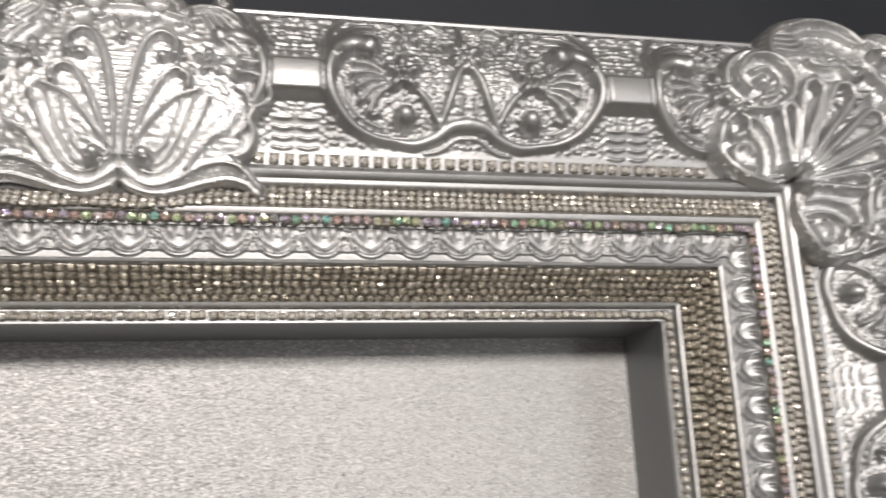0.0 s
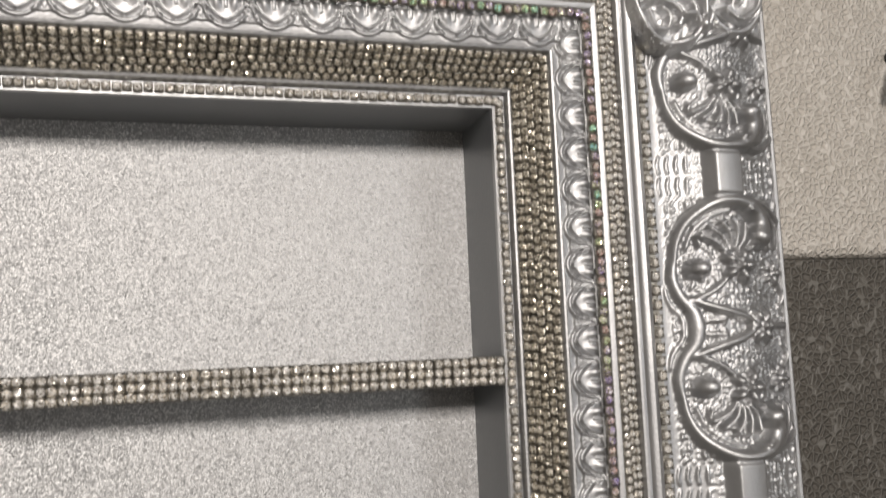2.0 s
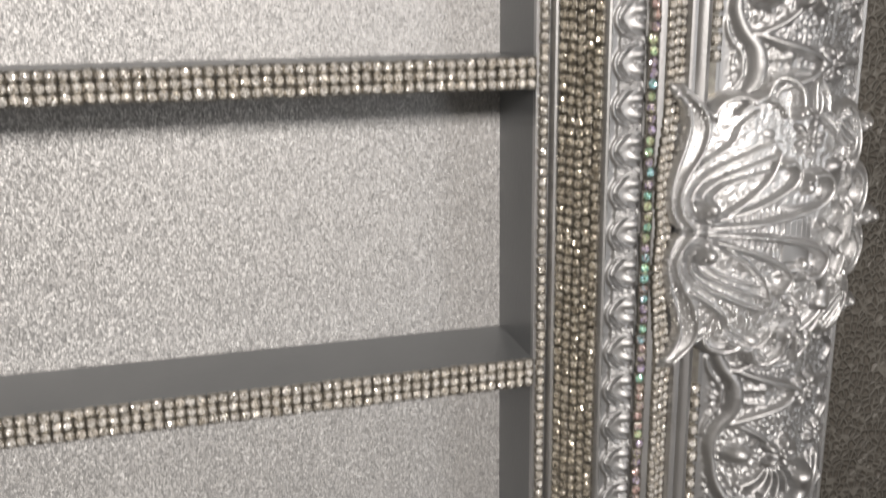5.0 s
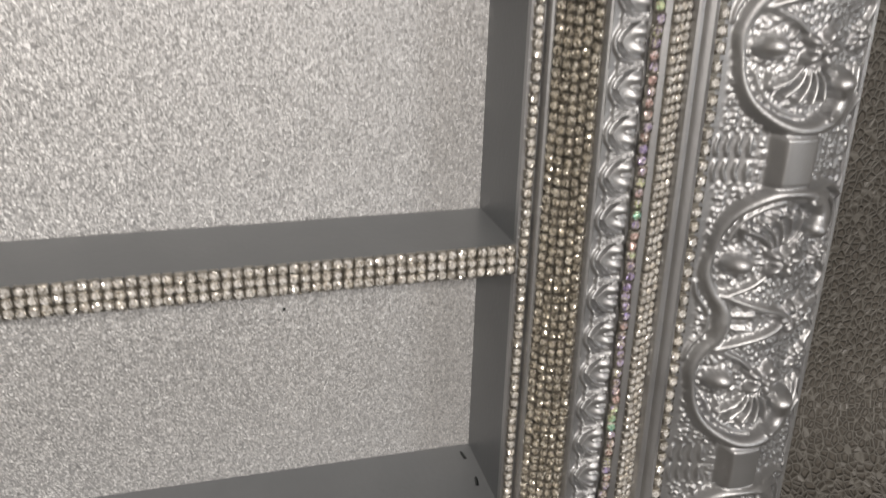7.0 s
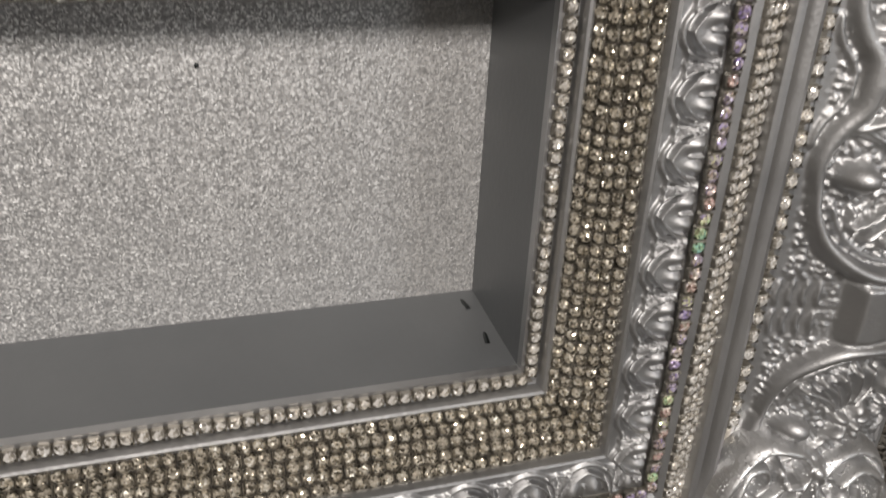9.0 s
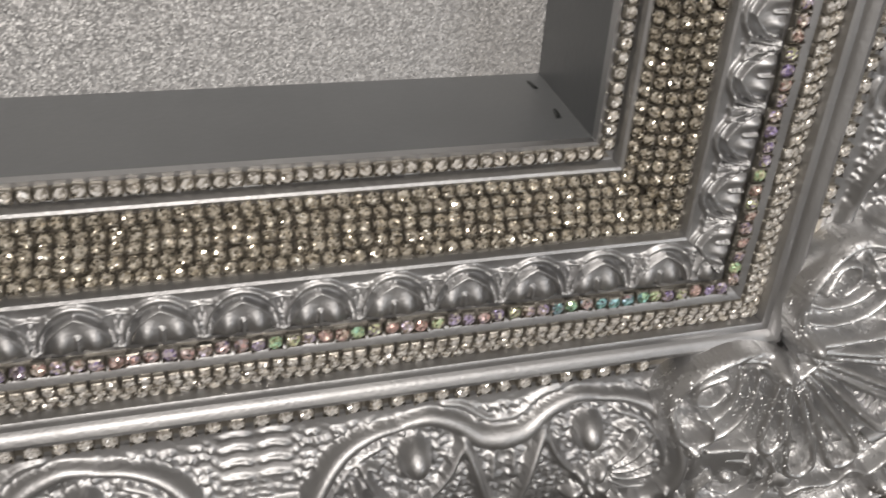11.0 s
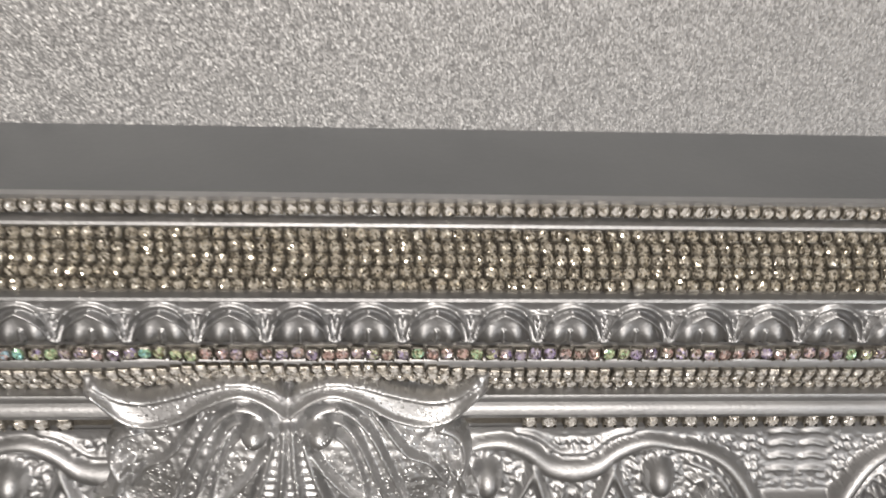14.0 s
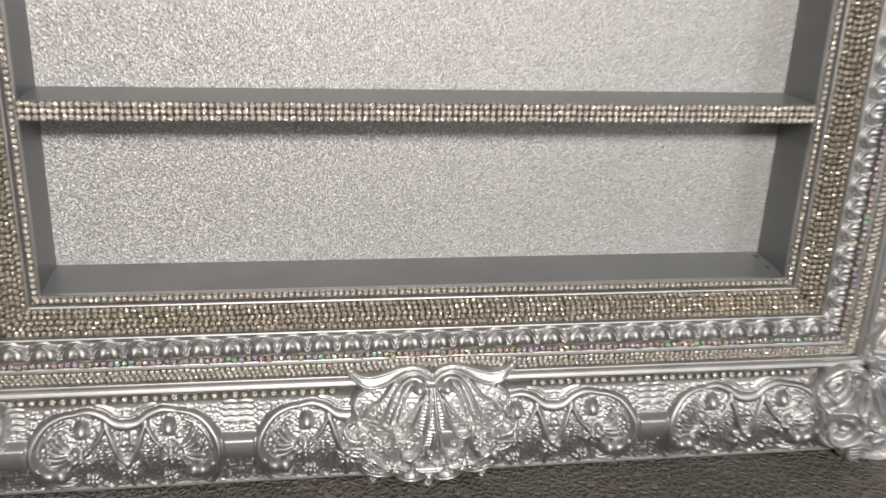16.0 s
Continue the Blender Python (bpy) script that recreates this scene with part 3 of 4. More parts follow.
def centre_relief(a, b, d):
    x = np.abs(a)
    r = Relief(x, b)
    r.h = crumple(a, b, 0.00035, 31) * smoothstep(d, 0.004, 0.007)
    # rim, doubled on the outer side
    r.raise_to(0.0050 * np.sqrt(np.clip(1 - ((d - 0.0019) / 0.0019) ** 2, 0, 1)))
    r.raise_to(0.0034 * smoothstep(b, 0.085, 0.092) * np.sqrt(np.clip(1 - ((d - 0.0055) / 0.0011) ** 2, 0, 1)))
    # smooth hollow wings along the inner edge, between two raised lines
    top, low = along(WING_TOP, x), along(WING_LOW, x)
    k = np.clip((b - top) / np.maximum(low - top, 0.001), 0, 1)
    blade = smoothstep(low - b, -0.0004, 0.0004)
    r.h = r.h * (1 - blade) + blade * (0.0046 - 0.0022 * np.sin(np.pi * k))
    r.stroke([(p[0], p[1]) for p in WING_LOW[2:-8:3]], 0.0012, 0.0014, 0.0058, 0.0054)
    r.stroke([(p[0], p[1] + 0.0010) for p in WING_TOP[4:-8:3]], 0.0012, 0.0014, 0.0056, 0.0054)
    # lines sweeping round the eyes
    r.stroke([(0.004, 0.062), (0.008, 0.0565), (0.015, 0.0555), (0.0225, 0.062), (0.029, 0.0745), (0.034, 0.087)], 0.0018, 0.0009, 0.0056, 0.0028)
    r.stroke([(0.009, 0.0585), (0.0155, 0.0595), (0.0205, 0.0665), (0.0255, 0.0785), (0.0285, 0.088)], 0.0013, 0.0008, 0.0050, 0.0028)
    r.stroke([(0.013, 0.0625), (0.0175, 0.0675), (0.021, 0.0765), (0.023, 0.085)], 0.0011, 0.0007, 0.0042, 0.0024)
    r.stroke([(0.0255, 0.0585), (0.034, 0.070), (0.041, 0.074), (0.046, 0.081)], 0.0012, 0.0009, 0.0038, 0.0024)
    r.bead(0.0092, 0.0610, 0.0048, 0.0100)
    # trumpet-like ribs with curled ends, rungs between them
    r.stroke([(0.0012, 0.062), (0.0022, 0.078), (0.0045, 0.094), (0.0085, 0.108), (0.0145, 0.1135), (0.0205, 0.110), (0.0205, 0.1035)], 0.0014, 0.0024, 0.0042, 0.0066)
    r.stroke([(0.0045, 0.066), (0.009, 0.080), (0.0150, 0.0925), (0.0205, 0.0975), (0.0255, 0.095), (0.0255, 0.0905)], 0.0013, 0.0020, 0.0040, 0.0058)
    r.stroke([(0.0065, 0.069), (0.0135, 0.0785), (0.0215, 0.086), (0.0300, 0.0895)], 0.0012, 0.0012, 0.0038, 0.0040)
    rungs = np.clip(np.sin(b / 0.0026 * 2 * np.pi), 0, 1) ** 2 * 0.0014 * smoothstep(x, 0.0085, 0.0075) * smoothstep(b, 0.068, 0.072) * smoothstep(b, 0.107, 0.103)
    r.raise_to(rungs)
    r.bead(0.0155, 0.1035, 0.0030, 0.0046)
    r.stroke([(0.0, 0.1165), (0.0045, 0.1215), (0.0095, 0.119), (0.013, 0.1225)], 0.0014, 0.0011, 0.0040, 0.0034)
    r.bead(0.0, 0.111, 0.0028, 0.0044)
    r.flower(0.034, 0.103, 0.0062, 0.0046, 5, 0.4)
    r.flower(0.0245, 0.123, 0.0056, 0.0042, 5, 0.1)
    # curls of the side and the fluted leaves by the outer knobs
    r.stroke([(0.0565, 0.070), (0.0545, 0.080), (0.0590, 0.090), (0.0545, 0.0975), (0.0465, 0.0985)], 0.0020, 0.0022, 0.0052, 0.0060)
    r.bead(0.0455, 0.0985, 0.0034, 0.0074)
    r.stroke([(0.0465, 0.1035), (0.0570, 0.1050), (0.0585, 0.1140), (0.0510, 0.1240), (0.0430, 0.1315)], 0.0022, 0.0020, 0.0062, 0.0060)
    for k in range(4):
        o = 0.0036 * k
        r.stroke([(0.0515 - 0.4 * o, 0.108 + 0.2 * o), (0.0510 - 0.9 * o, 0.1155 - 0.1 * o), (0.0450 - o, 0.1225 - 0.3 * o), (0.0375 - 0.7 * o, 0.1275 - 0.2 * o)], 0.0010, 0.0013, 0.0036, 0.0046)
    r.stroke([(0.046, 0.073), (0.050, 0.080), (0.0495, 0.0885), (0.044, 0.0925)], 0.0013, 0.0010, 0.0038, 0.0034)
    r.bead(0.0, 0.1425, 0.0046, 0.008)
    r.bead(0.0385, 0.139, 0.0043, 0.008)
    dome = 0.0125 * np.sqrt(np.clip(1 - (x / 0.07) ** 2 - ((b - 0.092) / 0.055) ** 2, 0, 1)) * (0.5 + 0.5 * smoothstep(b, 0.048, 0.082))
    base = -0.0165 - dome + 0.004 * smoothstep(b, 0.11, 0.14)
    # it lies over the cove's crest
    return np.minimum(base - r.h, np.where(b < 0.068, -0.0226 - 0.7 * r.h, 0.0))


def corner_outline(a, b):
    hi, lo = np.maximum(a, b), np.minimum(a, b)
    d = disc(a, b, 0.094, 0.094, 0.041, 0.041)
    for ca, cb, ra, rb in ((0.079, 0.046, 0.021, 0.024), (0.108, 0.050, 0.017, 0.020), (0.124, 0.083, 0.021, 0.029), (0.123, 0.118, 0.016, 0.016), (0.097, 0.070, 0.02, 0.02)):
        d = np.maximum(d, disc(hi, lo, ca, cb, ra, rb))
    notch = np.sqrt((hi - 0.0535) ** 2 + (lo - 0.0535) ** 2) - 0.0035
    return np.minimum(d, notch)


def corner_relief(a, b, d):
    hi, lo = np.maximum(a, b), np.minimum(a, b)
    r = Relief(hi, lo)
    far = smoothstep(np.hypot(hi - 0.058, lo - 0.058), 0.062, 0.066)
    r.h = stipple(hi, lo, 0.0016, 0.0003, 31) + far * crumple(a, b, 0.0003, 33)
    r.raise_to(0.0052 * np.sqrt(np.clip(1 - ((d - 0.0022) / 0.0022) ** 2, 0, 1)))
    # inner lobes: a thick rim round flame-like curls
    r.stroke([(0.0585, 0.0585), (0.0565, 0.049), (0.0600, 0.0375), (0.067, 0.0285), (0.0755, 0.0250), (0.0850, 0.0275)], 0.0040, 0.0030, 0.0082, 0.0068)
    r.bead(0.0635, 0.0560, 0.0044, 0.0098)
    r.stroke([(0.0850, 0.0275), (0.0895, 0.0330), (0.0875, 0.0390), (0.0820, 0.0385)], 0.0022, 0.0018, 0.0058, 0.0064)
    r.stroke([(0.0655, 0.0400), (0.0690, 0.0335), (0.0745, 0.0330), (0.0760, 0.0385), (0.0725, 0.0420)], 0.0024, 0.0012, 0.0052, 0.0038)
    r.stroke([(0.0625, 0.0440), (0.0680, 0.0455), (0.0765, 0.0440), (0.0815, 0.0395), (0.0800, 0.0345)], 0.0012, 0.0024, 0.0036, 0.0050)
    r.stroke([(0.0640, 0.0505), (0.0715, 0.0515), (0.0810, 0.0495), (0.0875, 0.0440), (0.0885, 0.0385)], 0.0010, 0.0024, 0.0034, 0.0048)
    r.bead(0.0915, 0.0345, 0.0042, 0.0074)
    # the large outer scroll
    r.stroke([(0.0930, 0.0400), (0.0935, 0.0520), (0.1000, 0.0625), (0.1110, 0.0640), (0.1195, 0.0560), (0.1190, 0.0450), (0.1100, 0.0385), (0.1025, 0.0420)], 0.0018, 0.0024, 0.0052, 0.0064)
    r.stroke([(0.0985, 0.0480), (0.1010, 0.0560), (0.1080, 0.0585), (0.1140, 0.0535), (0.1120, 0.0470)], 0.0019, 0.0016, 0.0040, 0.0036)
    r.bead(0.1065, 0.0500, 0.0036, 0.0048)
    r.stroke([(0.0965, 0.0355), (0.1070, 0.0325), (0.1165, 0.0360), (0.1225, 0.0430)], 0.0022, 0.0018, 0.0056, 0.0044)
    # fluted leaf beside it
    for k in range(4):
        o = 0.0042 * k
        r.stroke([(0.1215 + 0.6 * o, 0.0445 + 0.2 * o), (0.1235 + 0.7 * o, 0.0560 + 0.1 * o), (0.1225 + 0.8 * o, 0.0680 - 0.1 * o), (0.1255 + 0.6 * o, 0.0760 - 0.4 * o)], 0.0015, 0.0010, 0.0052, 0.0040)
    # doubled arc of the outer edge
    r.stroke([(0.1375, 0.0690), (0.1415, 0.0800), (0.1410, 0.0930), (0.1350, 0.1055), (0.1285, 0.1120)], 0.0022, 0.0022, 0.0060, 0.0056)
    r.stroke([(0.1335, 0.0730), (0.1360, 0.0830), (0.1350, 0.0930), (0.1295, 0.1030)], 0.0012, 0.0012, 0.0040, 0.0040)
    r.bead(0.1225, 0.1125, 0.0048, 0.0080)
    # the shell: hairpin ribs with round ends, spread from the notch
    for turn, length, width in ((10, 0.057, 0.0050), (26, 0.051, 0.0046), (42, 0.036, 0.0034)):
        t = math.radians(45 - turn)
        c, e = math.cos(t), math.sin(t)
        at = lambda q, w: (0.058 + q * c - w * e, 0.058 + q * e + w * c)
        r.stroke([at(0.006, 0.0004), at(0.5 * length, 0.5 * width), at(length - width, width), at(length, 0.55 * width), at(length + 0.0012, 0.0), at(length, -0.55 * width), at(length - width, -width), at(0.5 * length, -0.5 * width), at(0.006, -0.0004)], 0.0020, 0.0020, 0.0046, 0.0046, 1.3)
        r.bead(*at(length + 0.003, 0.0), 0.0030, 0.0050)
    r.stroke([(0.1085, 0.1085), (0.1135, 0.1030), (0.1105, 0.0955), (0.1155, 0.0900), (0.1150, 0.0800), (0.1180, 0.0740)], 0.0015, 0.0013, 0.0056, 0.0046)
    r.bead(0.0605, 0.0605, 0.0044, 0.0066)
    dome = 0.007 * np.sqrt(np.clip(1 - ((a - 0.09) / 0.066) ** 2 - ((b - 0.09) / 0.066) ** 2, 0, 1))
    base = -0.0195 - dome + 0.005 * smoothstep(np.maximum(a, b), 0.115, 0.145)
    return base - 1.3 * r.h


for side in SIDES:
    cartouche("centre_cartouche", lambda a, b, y, side=side: on_side_all(side, a + {"top": -0.0145, "bottom": -0.004}.get(side, 0.0), b, y).astype(float), (-0.07, 0.07), (0.042, 0.15), 0.0005, centre_outline, centre_relief, frame_thing, "shell cartouche with scrolls, flaked silver")
CORNER = lambda a: 0.058 + (a - 0.058) * 1.04
for sx in (1, -1):
    for top in (False, True):
        cartouche("corner_cartouche", lambda a, b, y, sx=sx, top=top: np.stack([sx * (W2 + CORNER(a)), y, (H + CORNER(b)) if top else -CORNER(b)], -1).reshape(-1, 3), (0.012, 0.152), (0.012, 0.152), 0.0005, corner_outline, corner_relief, frame_thing, "shell corner cartouche, flaked silver")

# ---- box and shelves ----
for side in SIDES:
    half = side_length(side) / 2
    p = [(0.0, 0.003), (0.0, DEPTH), (0.008, DEPTH), (0.008, 0.003)]
    if side == "bottom":
        verts = [(x, y, z) for x in (-W2 - 0.002, W2 + 0.002) for y, z in ((0.003, 0.0), (DEPTH, 0.003), (DEPTH, -0.008), (0.003, -0.008))]
        faces = [(k, (k + 1) % 4, 4 + (k + 1) % 4, 4 + k) for k in range(4)] + [(3, 2, 1, 0), (4, 5, 6, 7)]
        part("box_wall", verts, faces, GREY, frame_thing, "grey painted box board", False)
        continue
    rail("box_wall", side, p, GREY, frame_thing, "grey painted box board")
box("back_panel", -W2 - 0.006, W2 + 0.006, DEPTH - 0.0005, DEPTH + 0.005, -0.006, H + 0.006, GLITTER, frame_thing, "silver glitter paper back panel")
shelves = []
for k in range(1, 5):
    z = k * (CELL + BOARD)
    shelves.append(box("shelf", -W2 - 0.001, W2 + 0.001, 0.001, DEPTH - 0.001, z - BOARD, z, GREY, frame_thing, "grey painted shelf board", 0.0004))
for x, y, turn in ((0.2478, 0.037, 35), (0.2484, 0.018, 20)):
    r0 = Relief(*np.meshgrid(np.linspace(-0.0035, 0.0035, 9), np.linspace(-0.0008, 0.0008, 5), indexing="ij")).bead(0, 0, 0.0035, 0.0005, 0.22)
    chip = part("paint_chip", np.stack([r0.a, r0.b, r0.h - 0.0002], -1).reshape(-1, 3).tolist(), grid_faces(9, 5), DARK_METAL, frame_thing, "dark chip in the paint")
    chip.matrix_local = pose(x - 0.003, y, 0.0002 + 0.003 * (y - 0.003) / 0.042, 0, 0, 60 + turn)

for x, z, size in ((0.165, 0.0835, 0.0007), (0.098, 0.318, 0.0005)):
    r0 = Relief(*np.meshgrid(np.linspace(-1.0, 1.0, 7), np.linspace(-1.0, 1.0, 7), indexing="ij")).bead(0, 0, 1.0, 0.6)
    part("dark_speck", np.stack([x + r0.a * size, DEPTH - 0.0004 - r0.h * size, z + r0.b * size * 1.4], -1).reshape(-1, 3).tolist(), grid_faces(7, 7), DARK_METAL, frame_thing, "dark speck on the glitter paper")


# ---- crystals ----
def stone_shape(p):
    """One cut stone in its cup, across p: verts, faces, material slots."""
    v, f, m = [], [], []
    ring = lambda r, h, off: [(r * math.cos(2 * math.pi * (k + off) / 8), r * math.sin(2 * math.pi * (k + off) / 8), h) for k in range(8)]
    square = [(x * p * 0.49, y * p * 0.49) for x, y in ((1, 0.72), (0.72, 1), (-0.72, 1), (-1, 0.72), (-1, -0.72), (-0.72, -1), (0.72, -1), (1, -0.72))]
    v += [(x, y, -0.1 * p) for x, y in square] + [(x, y, 0.22 * p) for x, y in square] + [(x * 0.84, y * 0.84, 0.3 * p) for x, y in square]
    for k in range(8):
        n = (k + 1) % 8
        f += [(k, n, 8 + n, 8 + k), (8 + k, 8 + n, 16 + n, 16 + k)]
        m += [0, 0]
    # girdle, crown and flat table
    v += ring(0.47 * p, 0.2 * p, 0.5) + ring(0.43 * p, 0.31 * p, 0.5) + ring(0.25 * p, 0.45 * p, 0)
    for k in range(8):
        n = (k + 1) % 8
        f += [(24 + k, 24 + n, 32 + n, 32 + k), (32 + k, 40 + n, 40 + k), (32 + k, 32 + n, 40 + n)]
        m += [1, 1, 1]
    f.append(tuple(range(40, 48)))
    m.append(1)
    # four prongs bent over the stone
    for x, y in ((1, 1), (-1, 1), (-1, -1), (1, -1)):
        o = len(v)
        v += [(x * 0.49 * p, y * 0.36 * p, 0.2 * p), (x * 0.36 * p, y * 0.49 * p, 0.2 * p), (x * 0.33 * p, y * 0.33 * p, 0.43 * p), (x * 0.45 * p, y * 0.45 * p, 0.4 * p)]
        t = [(o, o + 3, o + 2), (o + 1, o + 2, o + 3), (o, o + 1, o + 3)]
        f += t if x * y > 0 else [tuple(reversed(q)) for q in t]
        m += [0, 0, 0]
    return np.array(v), f, m


def axes(side, normal):
    """Along, across and out for a row on a side; normal: (outward, towards the viewer)."""
    o = np.array(on_side(side, 0, 0, 0))
    t = np.array(on_side(side, 1, 0, 0)) - o
    w = np.array(on_side(side, 0, 1, 0)) - o
    n = normal[0] * w + normal[1] * np.array((0, -1, 0))
    n = n / np.linalg.norm(n)
    return t, np.cross(n, t), n


def stone_row(name, places, basis, p, stone, parent, label, single, seed, jitter=0.06):
    """A row of set stones at the places, joined, or each an object of its own under a strip of cups' backing."""
    rng = np.random.RandomState(seed)
    v, f, m = stone_shape(p)
    t, b, n = basis
    if single:
        me = mesh_data("rhinestone", v.tolist(), f, [CUP, stone], m, False)
        for c in places:
            ob = new("rhinestone", me)
            ob.parent = parent
            a = rng.uniform(-0.07, 0.07) + rng.randint(4) * math.pi / 2
            d = t * math.cos(a) + b * math.sin(a)
            tilt = n + t * rng.normal(0, jitter) + b * rng.normal(0, jitter)
            tilt = tilt / np.linalg.norm(tilt)
            d = d - tilt * float(d @ tilt)
            d = d / np.linalg.norm(d)
            ob.matrix_local = Matrix.Translation(Vector(c)) @ Matrix((Vector(d), Vector(np.cross(tilt, d)), Vector(tilt))).transposed().to_4x4()
        return
    allv, allf, allm = [], [], []
    k0 = 0
    for c in places:
        a = rng.uniform(-0.07, 0.07) + rng.randint(4) * math.pi / 2
        tilt = n + t * rng.normal(0, jitter) + b * rng.normal(0, jitter)
        tilt = tilt / np.linalg.norm(tilt)
        d = t * math.cos(a) + b * math.sin(a)
        d = d - tilt * float(d @ tilt)
        d = d / np.linalg.norm(d)
        allv.append(v @ np.stack([d, np.cross(tilt, d), tilt]) + np.array(c))
        allf += [tuple(i + k0 for i in face) for face in f]
        allm += m
        k0 += len(v)
    ob = new(name, mesh_data(name, np.concatenate(allv).tolist(), allf, [CUP, stone], allm, False))
    ob.parent = parent
    return tagged(ob, label, kind="stuff")


def row_places(side, u, y, pitch, rng, wave=None, skip=None):
    half = side_length(side) / 2 + u
    n = int(2 * half / pitch)
    out = []
    phase = rng.uniform(-0.4, 0.4)
    for k in range(n):
        s = (k + 0.5 + phase - n / 2) * (2 * half / n) + rng.normal(0, pitch * 0.03)
        if skip and skip(s, half):
            continue
        du = (wave(s) if wave else 0.0) + rng.normal(0, 0.00012)
        out.append(on_side(side, s, u + du, y + (0.5 * (wave(s) if wave else 0.0))))
    return out


rng = np.random.RandomState(5)


def sag(s):
    """The inner chain bows in round the centre cartouche."""
    return -0.0042 * math.exp(-(((abs(s) - 0.022) / 0.021) ** 2)) - 0.002 * math.exp(-((abs(s) / 0.03) ** 2)) + 0.0012 * math.exp(-(((abs(s) - 0.057) / 0.006) ** 2))


def covered(s, half):
    """Where a cartouche hides the spaced chain."""
    return abs(s) < 0.064 or half - abs(s) < 0.043


sl = math.hypot(0.0115, 0.015)
for i, side in enumerate(SIDES):
    near = side == "bottom"
    label = "single row of clear crystal chain"
    strip = rail("crystal_chain", side, [(0.0012, -0.0004), (0.0046, -0.0004)], CUP, frame_thing, label) if near else frame_thing
    stone_row("crystal_chain", row_places(side, 0.0029, -0.0006, 0.004, rng), axes(side, (0, 1)), 0.0038, CLEAR, strip, label, near, 40 + i)
    # added dark sheet over the silver slope, as shade in the gaps
    rail("chain_gap_shade", side, [(0.0094, -0.0021), (0.0203, -0.01635)], GAP_SHADE, frame_thing, "dark sheet standing in for the shade between the crystal chains")
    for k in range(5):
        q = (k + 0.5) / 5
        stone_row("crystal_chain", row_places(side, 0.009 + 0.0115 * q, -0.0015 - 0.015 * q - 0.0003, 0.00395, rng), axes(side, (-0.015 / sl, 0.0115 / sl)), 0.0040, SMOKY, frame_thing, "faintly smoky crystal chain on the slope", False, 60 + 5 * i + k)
    keep = side in ("bottom", "right")
    strip = rail("aurora_chain", side, [(0.0377, -0.0178), (0.0379, -0.0190), (0.0399, -0.0190), (0.0401, -0.0178)], CUP, frame_thing, "row of iridescent aurora crystals") if keep else frame_thing
    stone_row("aurora_chain", row_places(side, 0.0389, -0.0198, 0.0042, rng, lambda s: 0.0004 * math.sin(s * 330)), axes(side, (-0.1, 1)), 0.0041, AURORA, strip, "row of iridescent aurora crystals", keep, 90 + i, 0.14)
    for k in range(3):
        q = (k + 0.5) / 3
        stone_row("crystal_chain", row_places(side, 0.0447 + 0.0088 * q, -0.0197 + 0.0043 * q - 0.0002, 0.0036, rng, lambda s, q=q: sag(s) * (0.45 + 0.55 * q)), axes(side, (0.3, 1)), 0.0035, CLEAR, frame_thing, "clear crystal chain beside the cove", False, 110 + 3 * i + k)
    strip = rail("spaced_chain", side, [(0.0645, -0.0166), (0.0675, -0.0166)], CUP, frame_thing, "spaced clear crystal chain") if keep else frame_thing
    stone_row("spaced_chain", row_places(side, 0.0661, -0.0169, 0.0062, rng, None, covered), axes(side, (0, 1)), 0.0045, CLEAR, strip, "spaced clear crystal chain", keep, 130 + i, 0.1)

for j, board in enumerate(shelves):
    z = (j + 1) * (CELL + BOARD)
    for k in range(3):
        places = [(-W2 + (i + 0.5) * 0.004 + rng.normal(0, 0.0001), 0.0004, z - 0.002 - 0.004 * k + rng.normal(0, 0.0001)) for i in range(125)]
        stone_row("crystal_trim", places, axes("bottom", (0, 1)), 0.0042, CLEAR, board, "clear crystal trim on the shelf's front", k == 1 and j in (0, 1), 150 + 3 * j + k, 0.1)

# ---- the seat it stands on ----
SEAT_Z, FLOOR_Z, CEIL_Z = -0.1397, -0.6, 2.0
sofa = tagged(new("sofa"), "embossed leatherette sofa, taupe with a cream upper back", "sofa")


def shell(name, x0, x1, line, material, parent, label):
    """A padded form of constant section (y, z), closed at its ends."""
    n = len(line)
    verts = [(x0, y, z) for y, z in line] + [(x1, y, z) for y, z in line]
    faces = [(k, (k + 1) % n, n + (k + 1) % n, n + k) for k in range(n)] + [tuple(range(n - 1, -1, -1)), tuple(range(n, 2 * n))]
    ob = part(name, verts, faces, material, parent, label)
    bm = bmesh.new()
    bm.from_mesh(ob.data)
    bmesh.ops.recalc_face_normals(bm, faces=bm.faces)
    for e in bm.edges:
        e.smooth = e.calc_face_angle(0) < 0.5
    bm.to_mesh(ob.data)
    bm.free()
    return ob


BEND = 0.095
line = [(0.25, 0.5485), (0.15, 0.5485)]
line += [(0.15 - BEND + BEND * math.cos(math.radians(a)), SEAT_Z + BEND - BEND * math.sin(math.radians(a))) for a in range(0, 91, 6)]
line += [(-0.6 - 0.03 * math.sin(math.radians(a)), SEAT_Z - 0.03 + 0.03 * math.cos(math.radians(a))) for a in range(0, 91, 15)]
line += [(-0.63, SEAT_Z - 0.16), (0.25, SEAT_Z - 0.16)]
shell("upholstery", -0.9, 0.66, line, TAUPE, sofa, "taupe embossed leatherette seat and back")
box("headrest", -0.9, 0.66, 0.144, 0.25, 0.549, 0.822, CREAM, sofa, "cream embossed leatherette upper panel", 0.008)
box("base", -0.88, 0.62, -0.56, 0.24, FLOOR_Z, SEAT_Z - 0.16, DARK_METAL, sofa, "dark plinth")


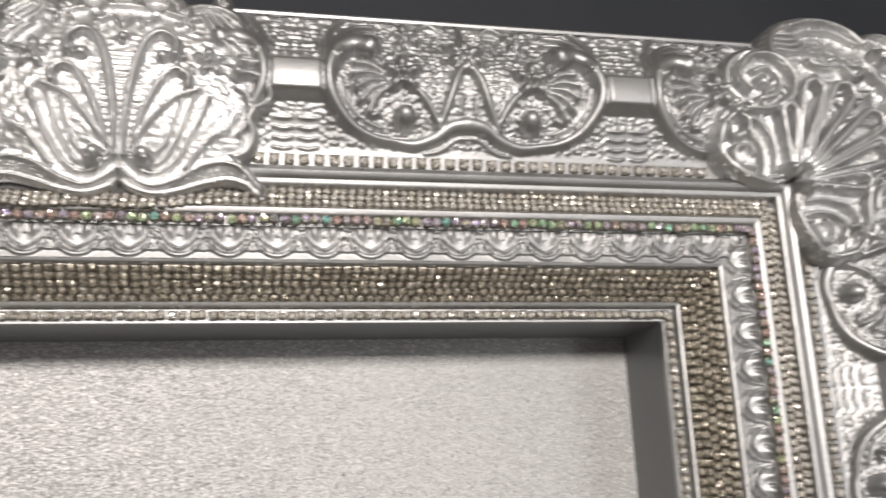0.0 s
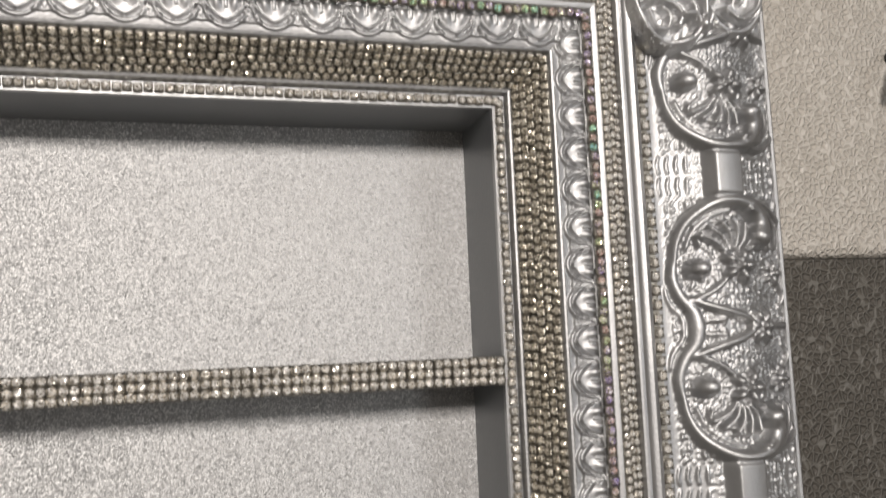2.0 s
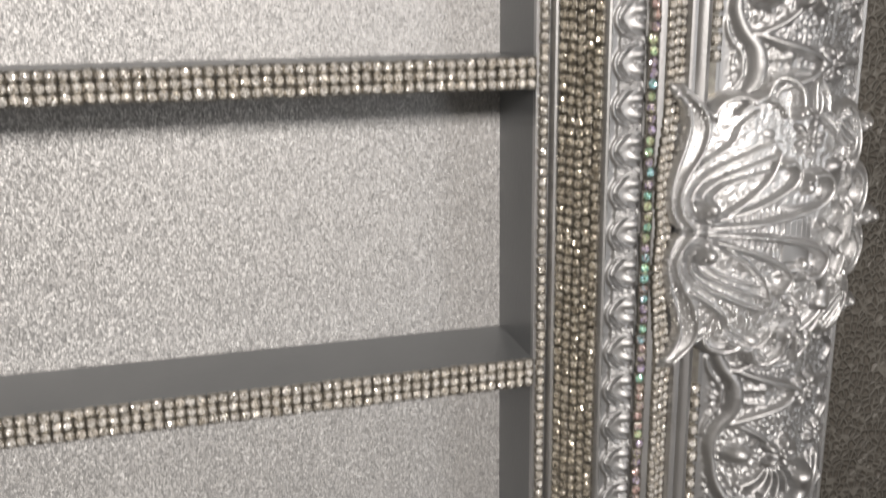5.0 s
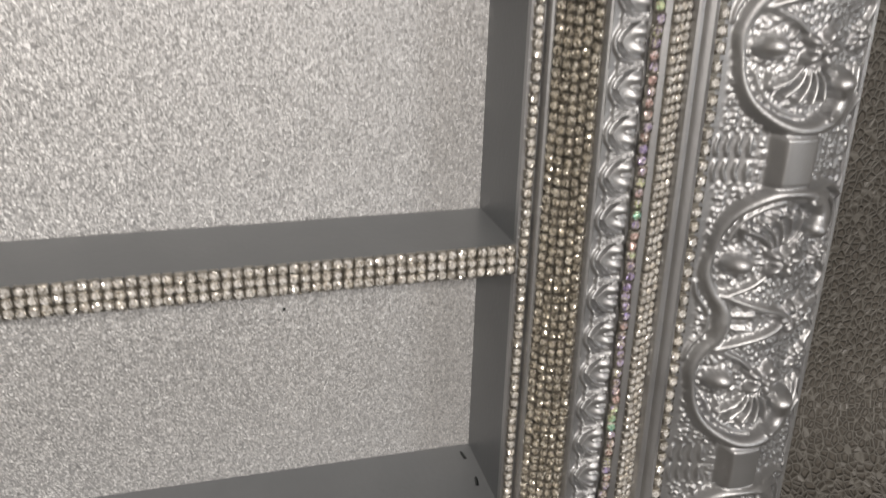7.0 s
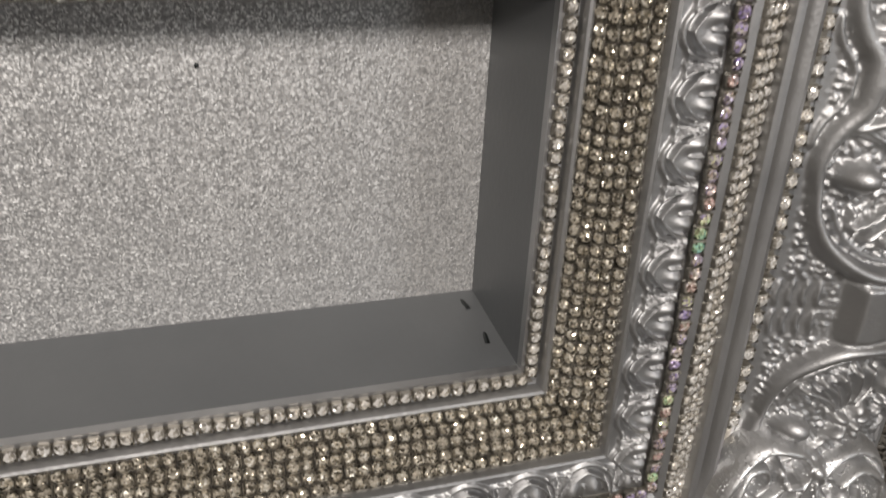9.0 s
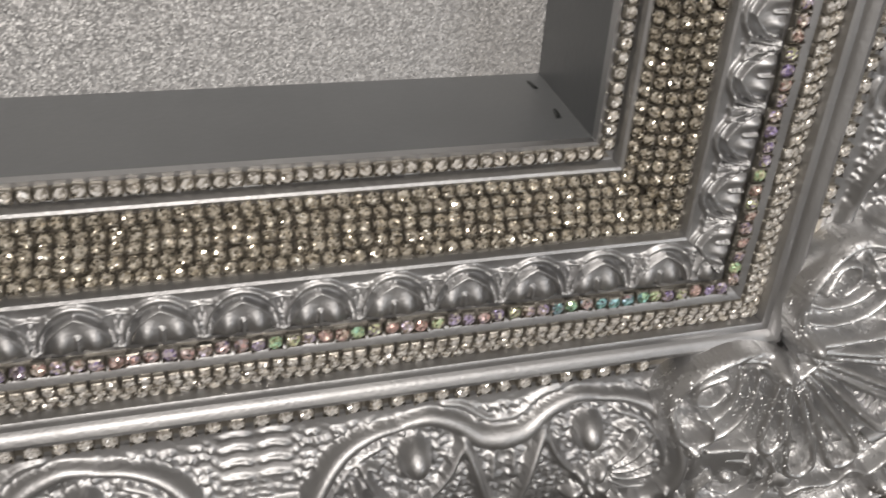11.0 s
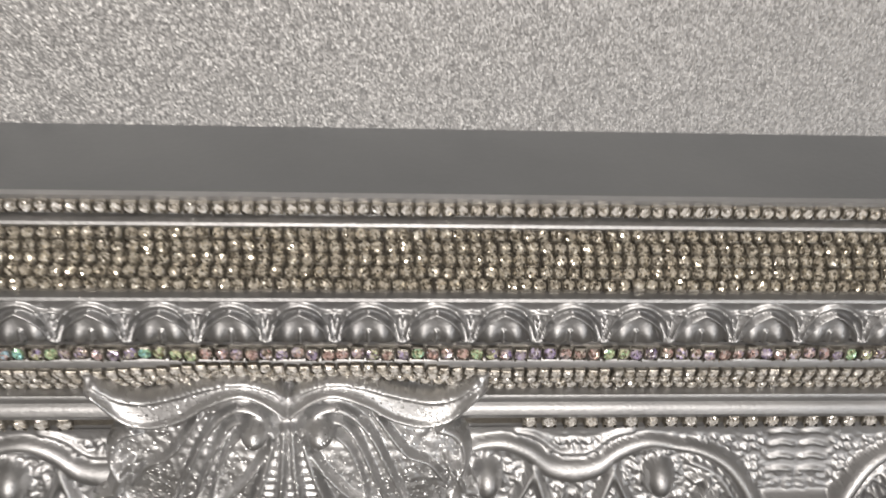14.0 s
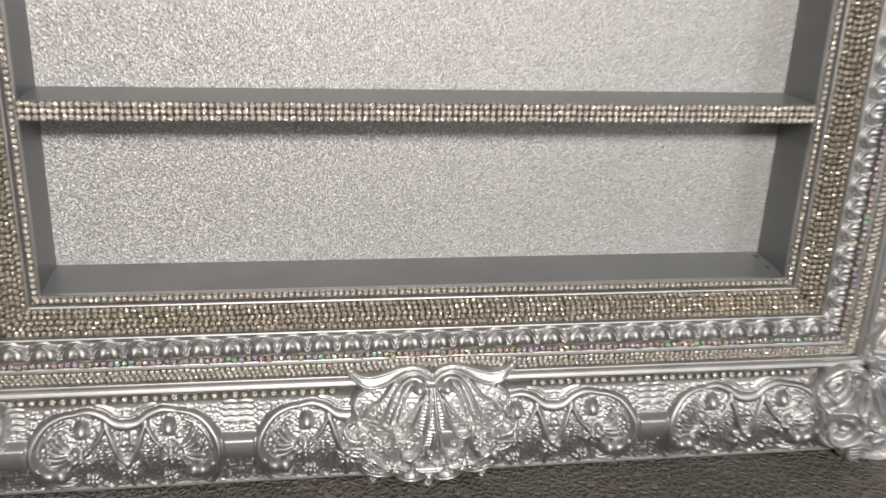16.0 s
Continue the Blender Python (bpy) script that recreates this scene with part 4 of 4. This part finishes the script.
def tube(name, points, r, material, parent, label=""):
    """A round bar along a smooth curve."""
    path = [Vector(p) for p in points]
    verts, faces = [], []
    for i, p in enumerate(path):
        d = (path[min(i + 1, len(path) - 1)] - path[max(i - 1, 0)]).normalized()
        a = d.orthogonal().normalized()
        b = d.cross(a)
        verts += [p + r * (math.cos(k * math.pi / 5) * a + math.sin(k * math.pi / 5) * b) for k in range(10)]
    for i in range(len(path) - 1):
        for k in range(10):
            n = (k + 1) % 10
            faces.append((i * 10 + k, i * 10 + n, i * 10 + 10 + n, i * 10 + 10 + k))
    faces += [tuple(range(9, -1, -1)), tuple(range(len(path) * 10 - 10, len(path) * 10))]
    return part(name, [tuple(v) for v in verts], faces, material, parent, label)


hanger = tagged(new("hanger"), "dark metal hanger peg, with a bar standing in for the cream panel's dark edge gap", "hanger")
# dark bar standing in for the shaded gap along the cream panel's right edge
tube("edge_gap_bar", [(0.580 + 0.046 * (k / 10) ** 1.1, 0.134 - 0.008 * math.sin(k / 10 * math.pi), 0.85 - 0.125 * k / 10) for k in range(11)], 0.0075, DARK_METAL, hanger)
tube("peg", [(0.606, 0.143, 0.692), (0.605, 0.130, 0.691), (0.601, 0.121, 0.686), (0.596, 0.119, 0.675), (0.592, 0.119, 0.662)], 0.0048, DARK_METAL, hanger)
tube("crossbar", [(0.604, 0.139, 0.692), (0.64, 0.139, 0.700), (0.67, 0.138, 0.706)], 0.0035, DARK_METAL, hanger)

# ---- room ----
tagged(box("floor", -2, 2, -4.2, 0.7, FLOOR_Z - 0.05, FLOOR_Z, FLOOR), "light greyish floor", "floor", kind="structure")
tagged(box("wall_north", -2, 2, 0.7, 0.8, FLOOR_Z, CEIL_Z, SLATE), "dark slate painted wall", "wall", kind="structure")
tagged(box("wall_south", -2, 2, -4.3, -4.2, FLOOR_Z, CEIL_Z, WALL), "grey painted wall", "wall", kind="structure")
tagged(box("wall_east", 2, 2.1, -4.2, 0.7, FLOOR_Z, CEIL_Z, WALL), "grey painted wall", "wall", kind="structure")
tagged(box("wall_west", -2.1, -2, -4.2, 0.7, FLOOR_Z, CEIL_Z, WALL), "grey painted wall", "wall", kind="structure")
tagged(box("ceiling", -2, 2, -4.2, 0.7, CEIL_Z, CEIL_Z + 0.05, CEILING), "matt beige ceiling", "ceiling", kind="structure")
